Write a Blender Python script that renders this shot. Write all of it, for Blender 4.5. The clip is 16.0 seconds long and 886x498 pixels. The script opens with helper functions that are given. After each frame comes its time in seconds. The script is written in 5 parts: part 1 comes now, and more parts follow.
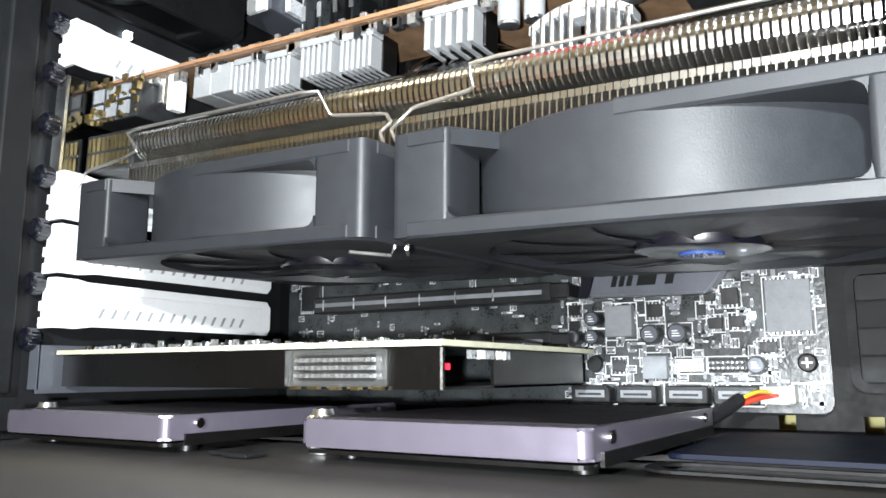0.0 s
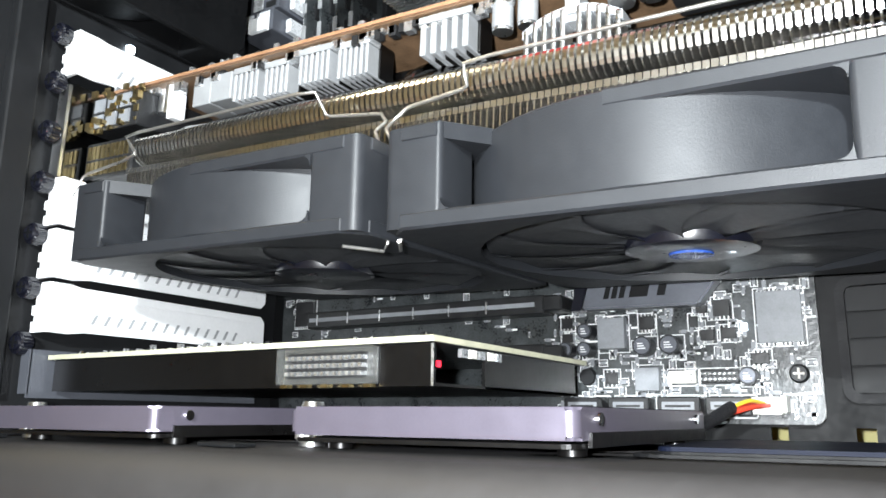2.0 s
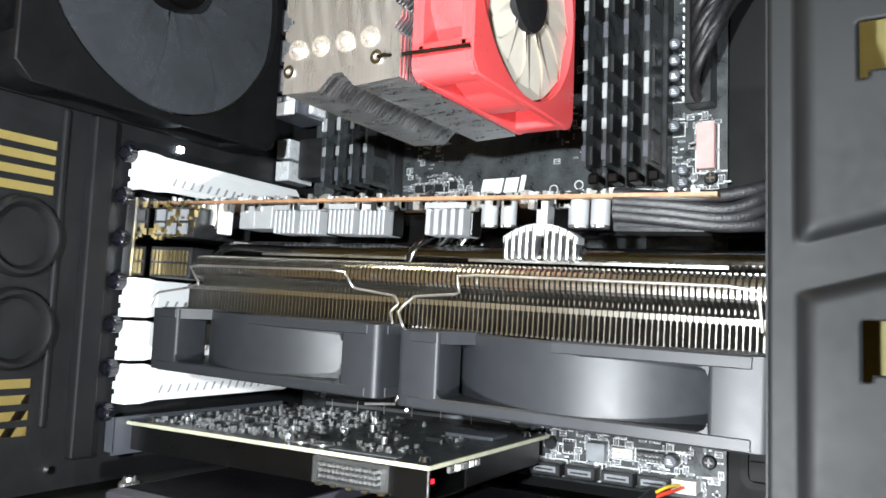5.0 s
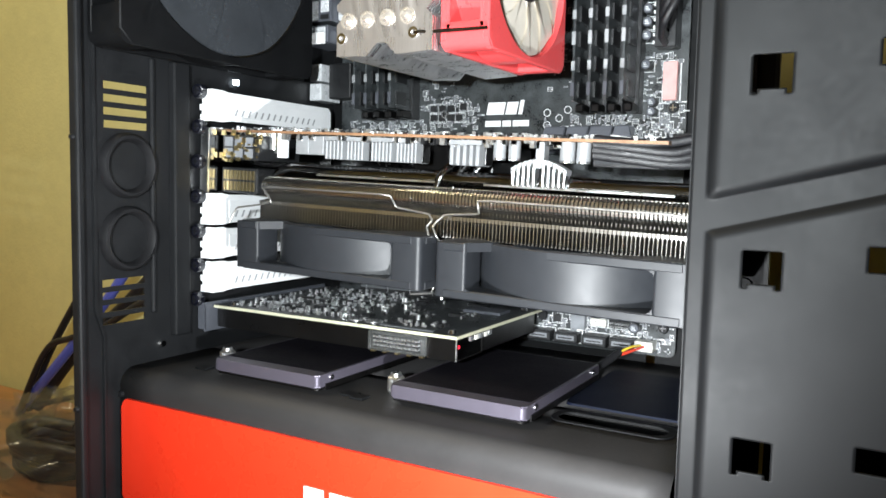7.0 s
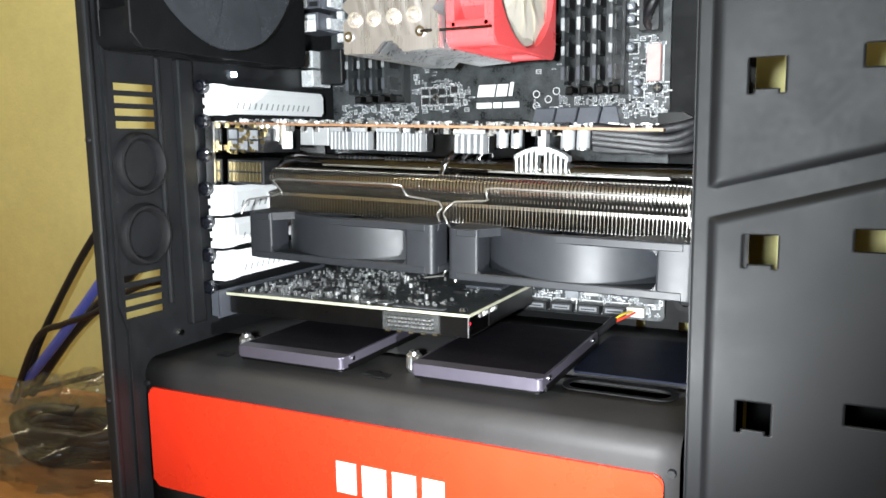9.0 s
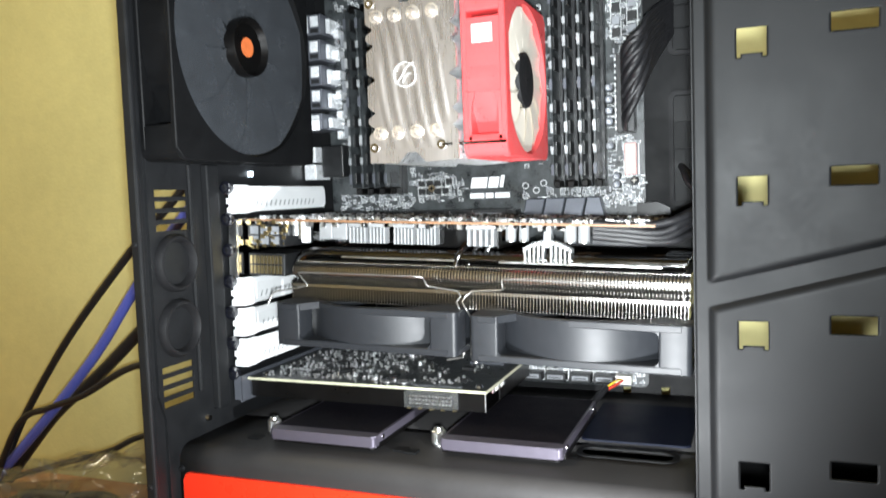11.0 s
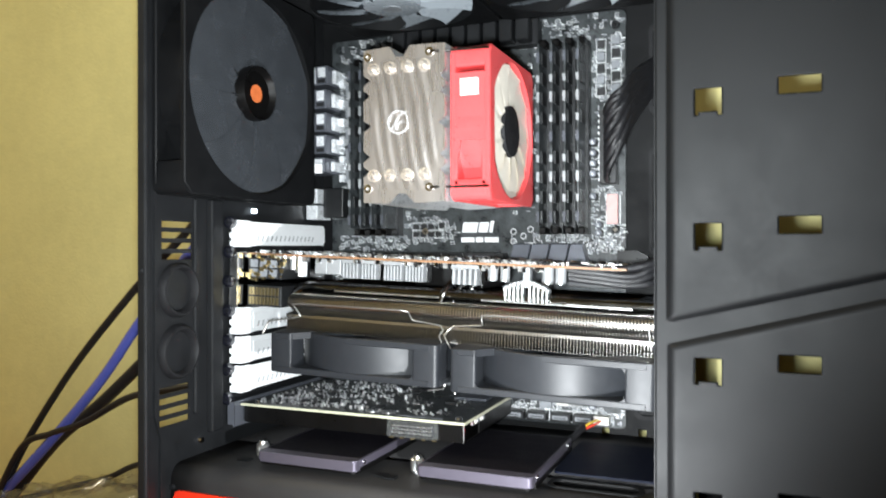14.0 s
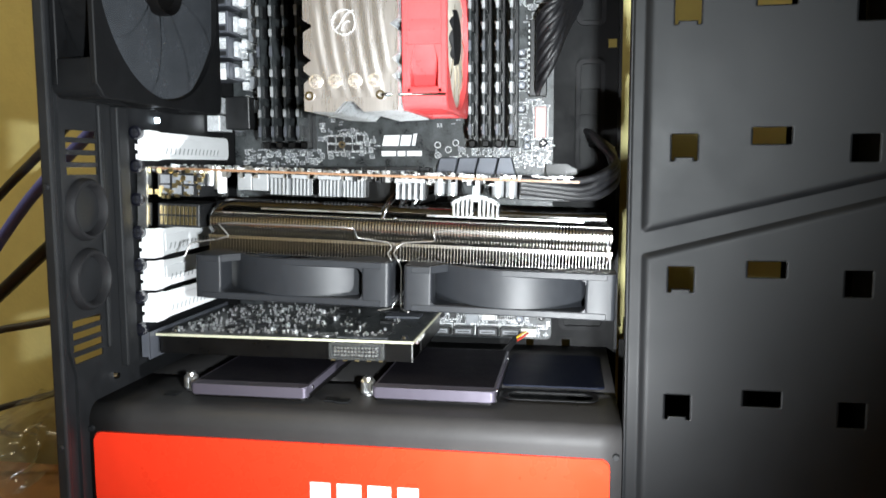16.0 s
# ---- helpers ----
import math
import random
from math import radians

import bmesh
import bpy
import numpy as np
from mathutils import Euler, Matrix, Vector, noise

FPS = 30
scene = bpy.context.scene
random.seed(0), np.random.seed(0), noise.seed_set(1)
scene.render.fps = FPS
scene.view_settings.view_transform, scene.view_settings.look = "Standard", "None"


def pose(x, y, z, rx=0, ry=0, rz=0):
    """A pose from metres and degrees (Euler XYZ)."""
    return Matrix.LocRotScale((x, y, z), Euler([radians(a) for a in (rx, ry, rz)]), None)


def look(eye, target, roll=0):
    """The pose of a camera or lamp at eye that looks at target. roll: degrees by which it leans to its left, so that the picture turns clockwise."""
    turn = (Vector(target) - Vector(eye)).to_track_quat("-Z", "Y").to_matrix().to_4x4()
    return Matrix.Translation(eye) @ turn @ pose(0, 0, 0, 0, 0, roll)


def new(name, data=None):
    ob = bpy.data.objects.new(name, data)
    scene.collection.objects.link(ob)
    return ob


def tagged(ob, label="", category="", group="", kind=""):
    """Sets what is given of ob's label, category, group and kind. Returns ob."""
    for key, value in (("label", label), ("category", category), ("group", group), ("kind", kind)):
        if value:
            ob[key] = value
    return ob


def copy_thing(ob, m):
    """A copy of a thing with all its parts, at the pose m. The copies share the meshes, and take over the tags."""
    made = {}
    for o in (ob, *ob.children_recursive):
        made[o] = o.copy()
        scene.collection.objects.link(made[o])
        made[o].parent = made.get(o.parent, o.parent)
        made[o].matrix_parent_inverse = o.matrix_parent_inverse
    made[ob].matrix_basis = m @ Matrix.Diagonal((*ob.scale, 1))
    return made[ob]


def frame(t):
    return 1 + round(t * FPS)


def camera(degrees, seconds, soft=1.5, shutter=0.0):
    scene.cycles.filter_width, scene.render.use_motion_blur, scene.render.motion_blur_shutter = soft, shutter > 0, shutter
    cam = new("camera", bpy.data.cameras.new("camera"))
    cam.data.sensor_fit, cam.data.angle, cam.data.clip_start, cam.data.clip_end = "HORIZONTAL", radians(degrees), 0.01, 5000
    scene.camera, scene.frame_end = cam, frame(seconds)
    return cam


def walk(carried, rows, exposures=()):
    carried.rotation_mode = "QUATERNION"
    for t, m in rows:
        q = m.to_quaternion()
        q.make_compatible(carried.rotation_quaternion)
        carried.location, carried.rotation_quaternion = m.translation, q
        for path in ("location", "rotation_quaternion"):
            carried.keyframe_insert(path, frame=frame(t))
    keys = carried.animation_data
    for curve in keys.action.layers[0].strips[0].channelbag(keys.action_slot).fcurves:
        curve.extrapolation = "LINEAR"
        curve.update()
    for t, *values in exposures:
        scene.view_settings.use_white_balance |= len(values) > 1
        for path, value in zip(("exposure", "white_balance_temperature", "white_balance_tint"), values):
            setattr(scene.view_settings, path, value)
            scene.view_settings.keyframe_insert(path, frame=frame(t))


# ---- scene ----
# ---------------- camera and its walk ----------------
cam = camera(59.57, 16.0, soft=1.6, shutter=0.4)
ROWS = [
    (0.0, 0.0123, 0.0201, 0.0857, 31.49, 9.15, -0.17),
    (0.5, 0.0112, 0.0228, 0.0783, 31.17, 10.60, 0.17),
    (1.0, 0.0135, 0.0219, 0.0754, 31.14, 11.64, 0.06),
    (1.5, 0.0133, 0.0214, 0.0747, 31.07, 12.12, -0.24),
    (2.0, 0.0133, 0.0210, 0.0738, 31.29, 12.19, 0.49),
    (2.5, 0.0138, 0.0217, 0.0645, 32.72, 12.51, 1.75),
    (3.0, 0.0089, 0.0218, 0.0557, 31.71, 12.83, 2.85),
    (3.5, 0.0099, 0.0212, 0.0573, 31.55, 12.90, 2.20),
    (4.0, 0.0169, 0.0076, 0.0925, 31.38, 7.80, 1.24),
    (4.2, 0.0259, -0.0042, 0.1089, 31.28, 8.19, 1.70),
    (6.3, 0.0800, -0.1184, 0.1631, 30.46, -2.06, 1.66),
    (6.5, 0.0830, -0.1274, 0.1655, 30.25, -2.66, 1.68),
    (7.0, 0.0881, -0.1422, 0.1702, 29.70, -4.77, 1.27),
    (7.5, 0.0943, -0.1578, 0.1775, 29.31, -5.52, 1.29),
    (8.0, 0.0972, -0.1607, 0.1776, 29.54, -6.09, 0.74),
    (8.2, 0.0944, -0.1589, 0.1790, 29.43, -6.74, 0.46),
    (10.3, 0.0529, -0.2180, 0.2019, 21.89, -9.14, -2.45),
    (10.5, 0.0520, -0.2214, 0.2052, 22.12, -9.39, -2.65),
    (11.0, 0.0506, -0.2353, 0.2118, 21.47, -4.02, -2.07),
    (11.5, 0.0562, -0.2409, 0.2114, 21.89, -2.88, -0.26),
    (12.0, 0.0684, -0.2474, 0.2165, 23.84, -1.97, -0.37),
    (12.5, 0.0771, -0.2505, 0.2188, 23.19, 1.20, 0.89),
    (13.0, 0.0779, -0.2537, 0.2125, 22.92, 1.64, 1.98),
    (13.5, 0.0764, -0.2546, 0.2084, 22.63, 1.56, 1.98),
    (14.0, 0.0764, -0.2571, 0.2029, 22.29, -0.02, -0.04),
    (14.5, 0.0371, -0.2479, 0.2009, 15.16, -4.67, -1.58),
    (15.0, 0.0055, -0.2494, 0.2048, 13.31, -7.75, -2.01),
    (15.5, 0.0004, -0.2525, 0.2026, 9.76, -7.74, -0.71),
    (16.0, -0.0009, -0.2584, 0.1991, 9.35, -5.98, -0.20),
]
EXPOSURES = [(0.0, 0.42), (2.0, 0.42), (2.8, 0.6), (3.9, 0.42), (5.5, 0.05), (7.2, 0.0), (8.0, 0.2), (10.5, 0.2), (12.0, 0.1), (13.0, 0.02), (16.0, 0.0)]
walk(cam, [(t, pose(x, y, z, 90 + pitch, 0, yaw) @ pose(0, 0, 0, 0, 0, roll)) for t, x, y, z, yaw, pitch, roll in ROWS], EXPOSURES)
TORCH, TORCH_AIM, TORCH_WATTS = (0.056, -0.238, 0.192), (-0.2, 0.3, 0.42), 24.0
ADDED_TORCH, ADDED_TORCH_AIM, ADDED_TORCH_WATTS = (0.006, 0.002, 0.078), (-0.08, 0.2, 0.096), 5.2

# ---------------- world and lights ----------------
world = bpy.data.worlds.new("room_air")
scene.world = world
world.use_nodes = True
world.node_tree.nodes["Background"].inputs[0].default_value = (1.0, 0.82, 0.6, 1)
world.node_tree.nodes["Background"].inputs[1].default_value = 0.01


def lamp(name, kind, place, energy, colour, size, target=None):
    data = bpy.data.lights.new(name, kind)
    data.energy, data.color = energy, colour
    if kind == "AREA":
        data.size = size
    else:
        data.shadow_soft_size = size
    ob = new(name, data)
    ob.matrix_world = look(place, target) if target else pose(*place)
    return ob


# the hand torch that lights the open case, an added copy of it, and the room's warm ceiling lamp
torch = lamp("torch_lamp", "SPOT", TORCH, TORCH_WATTS, (0.9, 0.97, 1.0), 0.009, TORCH_AIM)
torch.data.spot_size, torch.data.spot_blend = radians(113), 1.0
# added fixed copy of the torch at its low starting place, always on
added_torch = lamp("low_torch_lamp", "SPOT", ADDED_TORCH, ADDED_TORCH_WATTS, (0.93, 0.97, 1.0), 0.003, ADDED_TORCH_AIM)
added_torch.data.spot_size, added_torch.data.spot_blend = radians(158), 1.0
lamp("ceiling_lamp", "AREA", (-1.25, -0.32, 1.88), 33.0, (1.0, 0.86, 0.58), 0.4, (-0.8, 0.3, 0))


# ---------------- materials ----------------
def mat(name, col, rough=0.5, metal=0.0, var=0.18, scale=120.0, bump=0.0, bscale=900.0, spec=0.5, coat=0.0,
        stretch=(1, 1, 1), rvar=0.12, emit=None, trans=0.0, alpha=1.0, tint=None, aniso=0.0, turn=0):
    """A surface whose colour and gloss vary at two scales, with fine relief."""
    m = bpy.data.materials.new(name)
    m.use_nodes = True
    nt = m.node_tree
    n, lk = nt.nodes, nt.links
    b = n["Principled BSDF"]
    b.inputs["Metallic"].default_value = metal
    b.inputs["Specular IOR Level"].default_value = spec
    b.inputs["Coat Weight"].default_value = coat
    b.inputs["Transmission Weight"].default_value = trans
    b.inputs["Alpha"].default_value = alpha
    b.inputs["Anisotropic"].default_value = aniso
    tc, mp = n.new("ShaderNodeTexCoord"), n.new("ShaderNodeMapping")
    mp.inputs["Scale"].default_value = stretch
    mp.inputs["Rotation"].default_value = (0, radians(turn), 0)
    info = n.new("ShaderNodeObjectInfo")
    add = n.new("ShaderNodeVectorMath")
    add.operation = "ADD"
    lk.new(tc.outputs["Object"], add.inputs[0])
    lk.new(info.outputs["Random"], add.inputs[1])
    lk.new(add.outputs[0], mp.inputs["Vector"])
    big, fine = n.new("ShaderNodeTexNoise"), n.new("ShaderNodeTexNoise")
    big.inputs["Scale"].default_value, big.inputs["Detail"].default_value = scale, 4
    fine.inputs["Scale"].default_value, fine.inputs["Detail"].default_value = scale * 9, 3
    lk.new(mp.outputs[0], big.inputs["Vector"])
    lk.new(mp.outputs[0], fine.inputs["Vector"])
    mix = n.new("ShaderNodeMath")
    mix.operation = "MULTIPLY_ADD"
    mix.inputs[1].default_value = 0.4
    lk.new(fine.outputs["Fac"], mix.inputs[0])
    half = n.new("ShaderNodeMath")
    half.operation = "MULTIPLY"
    half.inputs[1].default_value = 0.6
    lk.new(big.outputs["Fac"], half.inputs[0])
    lk.new(half.outputs[0], mix.inputs[2])
    ramp = n.new("ShaderNodeValToRGB")
    dark = [c * (1 - var) for c in col]
    light = [min(1, c * (1 + var)) for c in (tint or col)]
    ramp.color_ramp.elements[0].position, ramp.color_ramp.elements[1].position = 0.33, 0.67
    ramp.color_ramp.elements[0].color, ramp.color_ramp.elements[1].color = (*dark, 1), (*light, 1)
    lk.new(mix.outputs[0], ramp.inputs[0])
    lk.new(ramp.outputs[0], b.inputs["Base Color"])
    rr = n.new("ShaderNodeMapRange")
    rr.inputs["From Min"].default_value, rr.inputs["From Max"].default_value = 0.3, 0.7
    rr.inputs["To Min"].default_value = max(0.02, rough - rvar)
    rr.inputs["To Max"].default_value = min(1, rough + rvar)
    lk.new(mix.outputs[0], rr.inputs["Value"])
    lk.new(rr.outputs[0], b.inputs["Roughness"])
    if bump:
        bn, bp = n.new("ShaderNodeTexNoise"), n.new("ShaderNodeBump")
        bn.inputs["Scale"].default_value, bn.inputs["Detail"].default_value = bscale, 3
        bp.inputs["Strength"].default_value, bp.inputs["Distance"].default_value = bump, 0.0006
        lk.new(mp.outputs[0], bn.inputs["Vector"])
        lk.new(bn.outputs["Fac"], bp.inputs["Height"])
        lk.new(bp.outputs[0], b.inputs["Normal"])
    if emit:
        b.inputs["Emission Color"].default_value = (*emit[0], 1)
        b.inputs["Emission Strength"].default_value = emit[1]
    return m


STEEL = mat("black_painted_steel", (0.009, 0.0095, 0.0105), 0.5, spec=0.28, bump=0.05, bscale=2600, scale=60, rvar=0.08)
PANEL = mat("grey_black_painted_steel", (0.004, 0.0044, 0.005), 0.56, spec=0.2, bump=0.04, bscale=2600, scale=40, var=0.1, rvar=0.06)
SHROUD = mat("charcoal_painted_steel", (0.025, 0.024, 0.0242), 0.6, spec=0.26, bump=0.05, bscale=2600, scale=50, var=0.12, rvar=0.06)
DARK = mat("dark_inner_steel", (0.0035, 0.0037, 0.0042), 0.6, spec=0.18, scale=50)
PLASTIC = mat("black_fan_plastic", (0.0165, 0.018, 0.021), 0.46, spec=0.33, bump=0.08, bscale=2400, scale=240, var=0.09, rvar=0.04)
BLADE = mat("black_blade_plastic", (0.035, 0.037, 0.041), 0.42, scale=70, rvar=0.08)
CLEARBLADE = mat("smoky_grey_blade_plastic", (0.3, 0.33, 0.36), 0.3, scale=30, var=0.06)
REARBLADE = mat("glossy_smoked_blade_plastic", (0.042, 0.046, 0.052), 0.26, scale=40, rvar=0.03, alpha=0.82)
RUBBER = mat("black_rubber", (0.008, 0.008, 0.009), 0.65, spec=0.25, scale=150, bump=0.2)
GLOSSBLACK = mat("gloss_black_plastic", (0.005, 0.0055, 0.01), 0.3, scale=60, rvar=0.05, coat=0.4)
COVERBLACK = mat("dark_navy_cover_plastic", (0.003, 0.005, 0.014), 0.6, spec=0.14, scale=60, rvar=0.05)
SATINBLACK = mat("satin_black_metal", (0.0028, 0.0026, 0.0026), 0.33, spec=0.3, scale=70, rvar=0.08)
RED = mat("red_gloss_plastic", (0.78, 0.035, 0.012), 0.28, scale=12, var=0.05, rvar=0.05, coat=0.3)
REDFAN = mat("red_fan_plastic", (0.72, 0.075, 0.078), 0.36, scale=60, var=0.08)
CREAM = mat("cream_white_plastic", (0.8, 0.74, 0.64), 0.4, scale=60, var=0.06)
WHITEPAINT = mat("white_painted_metal", (0.8, 0.81, 0.82), 0.4, scale=80, var=0.04, bump=0.1)
WHITEMARK = mat("white_print", (0.85, 0.86, 0.86), 0.5, scale=200, var=0.06)
SILK = mat("silkscreen_white", (0.72, 0.74, 0.74), 0.6, scale=400, var=0.2)
PCBBLACK = mat("black_circuit_board", (0.02, 0.023, 0.025), 0.33, scale=140, var=0.4, bump=0.25, bscale=700, tint=(0.045, 0.05, 0.052))
PCBBROWN = mat("brown_circuit_board", (0.17, 0.105, 0.06), 0.38, scale=160, var=0.35, bump=0.2, bscale=700)
SLITGREY = mat("shaded_slit_grey", (0.3, 0.31, 0.32), 0.6, scale=200)
PCBORANGE = mat("copper_orange_board_edge", (0.26, 0.14, 0.075), 0.45, scale=90, var=0.3)
PCBGREEN = mat("pale_board_edge", (0.46, 0.45, 0.33), 0.45, scale=200, var=0.15)
NICKEL = mat("nickel_fin", (0.86, 0.84, 0.8), 0.23, metal=1.0, scale=60, var=0.05, rvar=0.03)
NICKELPIPE = mat("black_nickel_tube", (0.2, 0.2, 0.2), 0.14, metal=1.0, scale=60, var=0.15, rvar=0.05)
ALU = mat("bright_aluminium", (0.82, 0.83, 0.84), 0.32, metal=1.0, scale=90, var=0.06, bump=0.1, rvar=0.1)
ALUCAST = mat("pale_anodised_aluminium", (0.33, 0.34, 0.35), 0.5, metal=0.4, scale=120, var=0.1)
PALEMETAL = mat("pale_plated_metal", (0.76, 0.78, 0.8), 0.28, metal=0.3, scale=150, var=0.12, rvar=0.08)
BRUSHED = mat("polished_fin_plate", (0.65, 0.61, 0.585), 0.29, metal=0.86, scale=26, var=0.1, stretch=(5, 1, 0.4), turn=13, bump=0.25, bscale=16, rvar=0.07)
CHROME = mat("chrome_screw", (0.8, 0.8, 0.8), 0.15, metal=1.0, scale=200, var=0.08, rvar=0.05)
WIRE = mat("steel_wire", (0.48, 0.47, 0.45), 0.36, metal=0.9, scale=200, var=0.08)
COPPER = mat("copper_pipe_end", (0.95, 0.84, 0.75), 0.3, metal=0.8, scale=200, var=0.12)
GOLD = mat("gold_contact", (0.38, 0.3, 0.15), 0.35, metal=1.0, scale=300, var=0.15)
SSDMETAL = mat("violet_grey_anodised_metal", (0.12, 0.108, 0.14), 0.36, metal=0.55, scale=200, var=0.05, bump=0.02, bscale=2200, rvar=0.04)
SSDTOP = mat("dark_drive_label", (0.007, 0.006, 0.009), 0.7, spec=0.1, scale=60, var=0.2)
CHIP = mat("black_chip_resin", (0.014, 0.0145, 0.0155), 0.38, scale=250, var=0.2, bump=0.15)
GREYCHIP = mat("grey_ferrite", (0.2, 0.21, 0.225), 0.45, scale=200, var=0.15)
TIN = mat("solder_tin", (0.75, 0.76, 0.77), 0.3, metal=0.9, scale=500, var=0.15)
SLATE = mat("slate_grey_heatsink", (0.11, 0.117, 0.137), 0.38, metal=0.4, scale=100, var=0.1, rvar=0.06)
IVORY = mat("ivory_connector", (0.72, 0.7, 0.64), 0.45, scale=200, var=0.08)
CLEAR = mat("clear_connector_plastic", (0.6, 0.62, 0.6), 0.1, scale=200, var=0.1, trans=0.9, alpha=0.35)
SLEEVE = mat("black_cable_sleeve", (0.012, 0.012, 0.0135), 0.45, scale=300, var=0.3, bump=0.4, bscale=1500)
YELLOWWIRE = mat("yellow_wire", (0.85, 0.62, 0.05), 0.4, scale=200, var=0.08)
REDWIRE = mat("red_wire", (0.72, 0.06, 0.03), 0.4, scale=200, var=0.08)
BLUEWIRE = mat("blue_cable_jacket", (0.1, 0.13, 0.55), 0.4, scale=60, var=0.08)
WALL = mat("yellow_wall_paint", (0.66, 0.605, 0.27), 0.7, scale=9, var=0.07, bump=0.5, bscale=260, rvar=0.06)
PLAINWALL = mat("pale_room_paint", (0.55, 0.5, 0.38), 0.8, scale=6, var=0.06, bump=0.3, bscale=200)
WOOD = mat("brown_table_wood", (0.33, 0.15, 0.055), 0.38, scale=10, var=0.35, stretch=(0.25, 3, 1), bump=0.15, bscale=80)
FILM = mat("clear_plastic_film", (0.14, 0.14, 0.13), 0.2, scale=20, var=0.1, bump=0.4, bscale=90, spec=1.0, coat=1.0, alpha=0.2, rvar=0.05)
REDGLOW = mat("red_indicator", (0.6, 0.02, 0.03), 0.3, emit=((1.0, 0.02, 0.05), 2.0))
WHITEGLOW = mat("white_blue_indicator", (0.7, 0.8, 1.0), 0.3, emit=((0.75, 0.88, 1.0), 12.0))
PINK = mat("pink_display", (0.75, 0.42, 0.4), 0.4, scale=200, var=0.1)
BLUEGLINT = mat("blue_hub_sticker", (0.03, 0.08, 0.32), 0.25, scale=200, var=0.3, coat=0.5)
ORANGE = mat("orange_hub_sticker", (0.6, 0.15, 0.045), 0.35, scale=200, var=0.15)

# ---------------- building helpers ----------------
BASE = {}


def thing(name, place, label, category, group="", kind="", m=None):
    """An Empty at the foot of a thing; its parts are given in world metres unless local."""
    ob = new(name)
    ob.empty_display_size = 0.01
    mw = m or Matrix.Translation(place)
    ob.matrix_world = mw
    BASE[ob] = mw
    return tagged(ob, label, category, group, kind)


def part(name, bm, material, parent=None, label="", local=False, kind="", smooth=None):
    me = bpy.data.meshes.new(name)
    if parent is not None and not local:
        bm.transform(BASE[parent].inverted())
    bmesh.ops.recalc_face_normals(bm, faces=bm.faces[:])
    bm.to_mesh(me)
    bm.free()
    me.materials.append(material)
    if smooth is not None:
        me.shade_smooth()
        me.set_sharp_from_angle(angle=radians(smooth))
    ob = new(name, me)
    if parent is not None:
        ob.parent = parent
        BASE[ob] = BASE[parent]
    return tagged(ob, label, kind=kind)


def single(name, bm, material, label, category, group="", kind="", smooth=None):
    ob = part(name, bm, material, smooth=smooth)
    return tagged(ob, label, category, group, kind)


def share(ob, m, parent, name=None):
    """Another object on the same mesh."""
    o = new(name or ob.name.split(".")[0], ob.data)
    o.parent = parent
    o.matrix_local = m
    return o


def box(bm, x0, x1, y0, y1, z0, z1, bevel=0.0, seg=2, m=None):
    r = bmesh.ops.create_cube(bm, size=1.0)
    vs = r["verts"]
    for v in vs:
        v.co = Vector((x0 + (v.co.x + 0.5) * (x1 - x0), y0 + (v.co.y + 0.5) * (y1 - y0), z0 + (v.co.z + 0.5) * (z1 - z0)))
    if m is not None:
        bmesh.ops.transform(bm, matrix=m, verts=vs)
    if bevel:
        es = list({e for v in vs for e in v.link_edges})
        bmesh.ops.bevel(bm, geom=es, offset=bevel, segments=seg, profile=0.5, affect="EDGES", clamp_overlap=True)
    return bm


def B(*a, **k):
    return box(bmesh.new(), *a, **k)


def cyl(bm, p0, p1, r, r2=None, seg=20, caps=True):
    p0, p1 = Vector(p0), Vector(p1)
    d = p1 - p0
    q = d.to_track_quat("Z", "Y").to_matrix().to_4x4()
    bmesh.ops.create_cone(bm, cap_ends=caps, segments=seg, radius1=r, radius2=r if r2 is None else r2, depth=d.length,
                          matrix=Matrix.Translation((p0 + p1) / 2) @ q)
    return bm


def C(*a, **k):
    return cyl(bmesh.new(), *a, **k)


def spline(points, n=8):
    """Catmull-Rom through the points."""
    p = [Vector(q) for q in points]
    p = [p[0] * 2 - p[1]] + p + [p[-1] * 2 - p[-2]]
    out = []
    for i in range(1, len(p) - 2):
        for k in range(n):
            t = k / n
            a, b, c, d = p[i - 1], p[i], p[i + 1], p[i + 2]
            out.append(0.5 * ((2 * b) + (c - a) * t + (2 * a - 5 * b + 4 * c - d) * t * t + (3 * b - a - 3 * c + d) * t ** 3))
    return out + [p[-2]]


def tube(bm, pts, r, seg=8, sx=1.0):
    """A round (or flattened) bar swept along points."""
    pts = [Vector(p) for p in pts]
    rings = []
    up = Vector((0.13, 0.31, 0.94)).normalized()
    for i, p in enumerate(pts):
        d = (pts[min(i + 1, len(pts) - 1)] - pts[max(i - 1, 0)]).normalized()
        s = d.cross(up)
        if s.length < 1e-4:
            s = d.orthogonal()
        s.normalize()
        u = s.cross(d)
        rings.append([bm.verts.new(p + s * (r * sx * math.cos(6.2832 * k / seg)) + u * (r * math.sin(6.2832 * k / seg))) for k in range(seg)])
    for a, b in zip(rings, rings[1:]):
        for k in range(seg):
            bm.faces.new((a[k], a[(k + 1) % seg], b[(k + 1) % seg], b[k]))
    bm.faces.new(rings[0])
    bm.faces.new(rings[-1][::-1])
    return bm


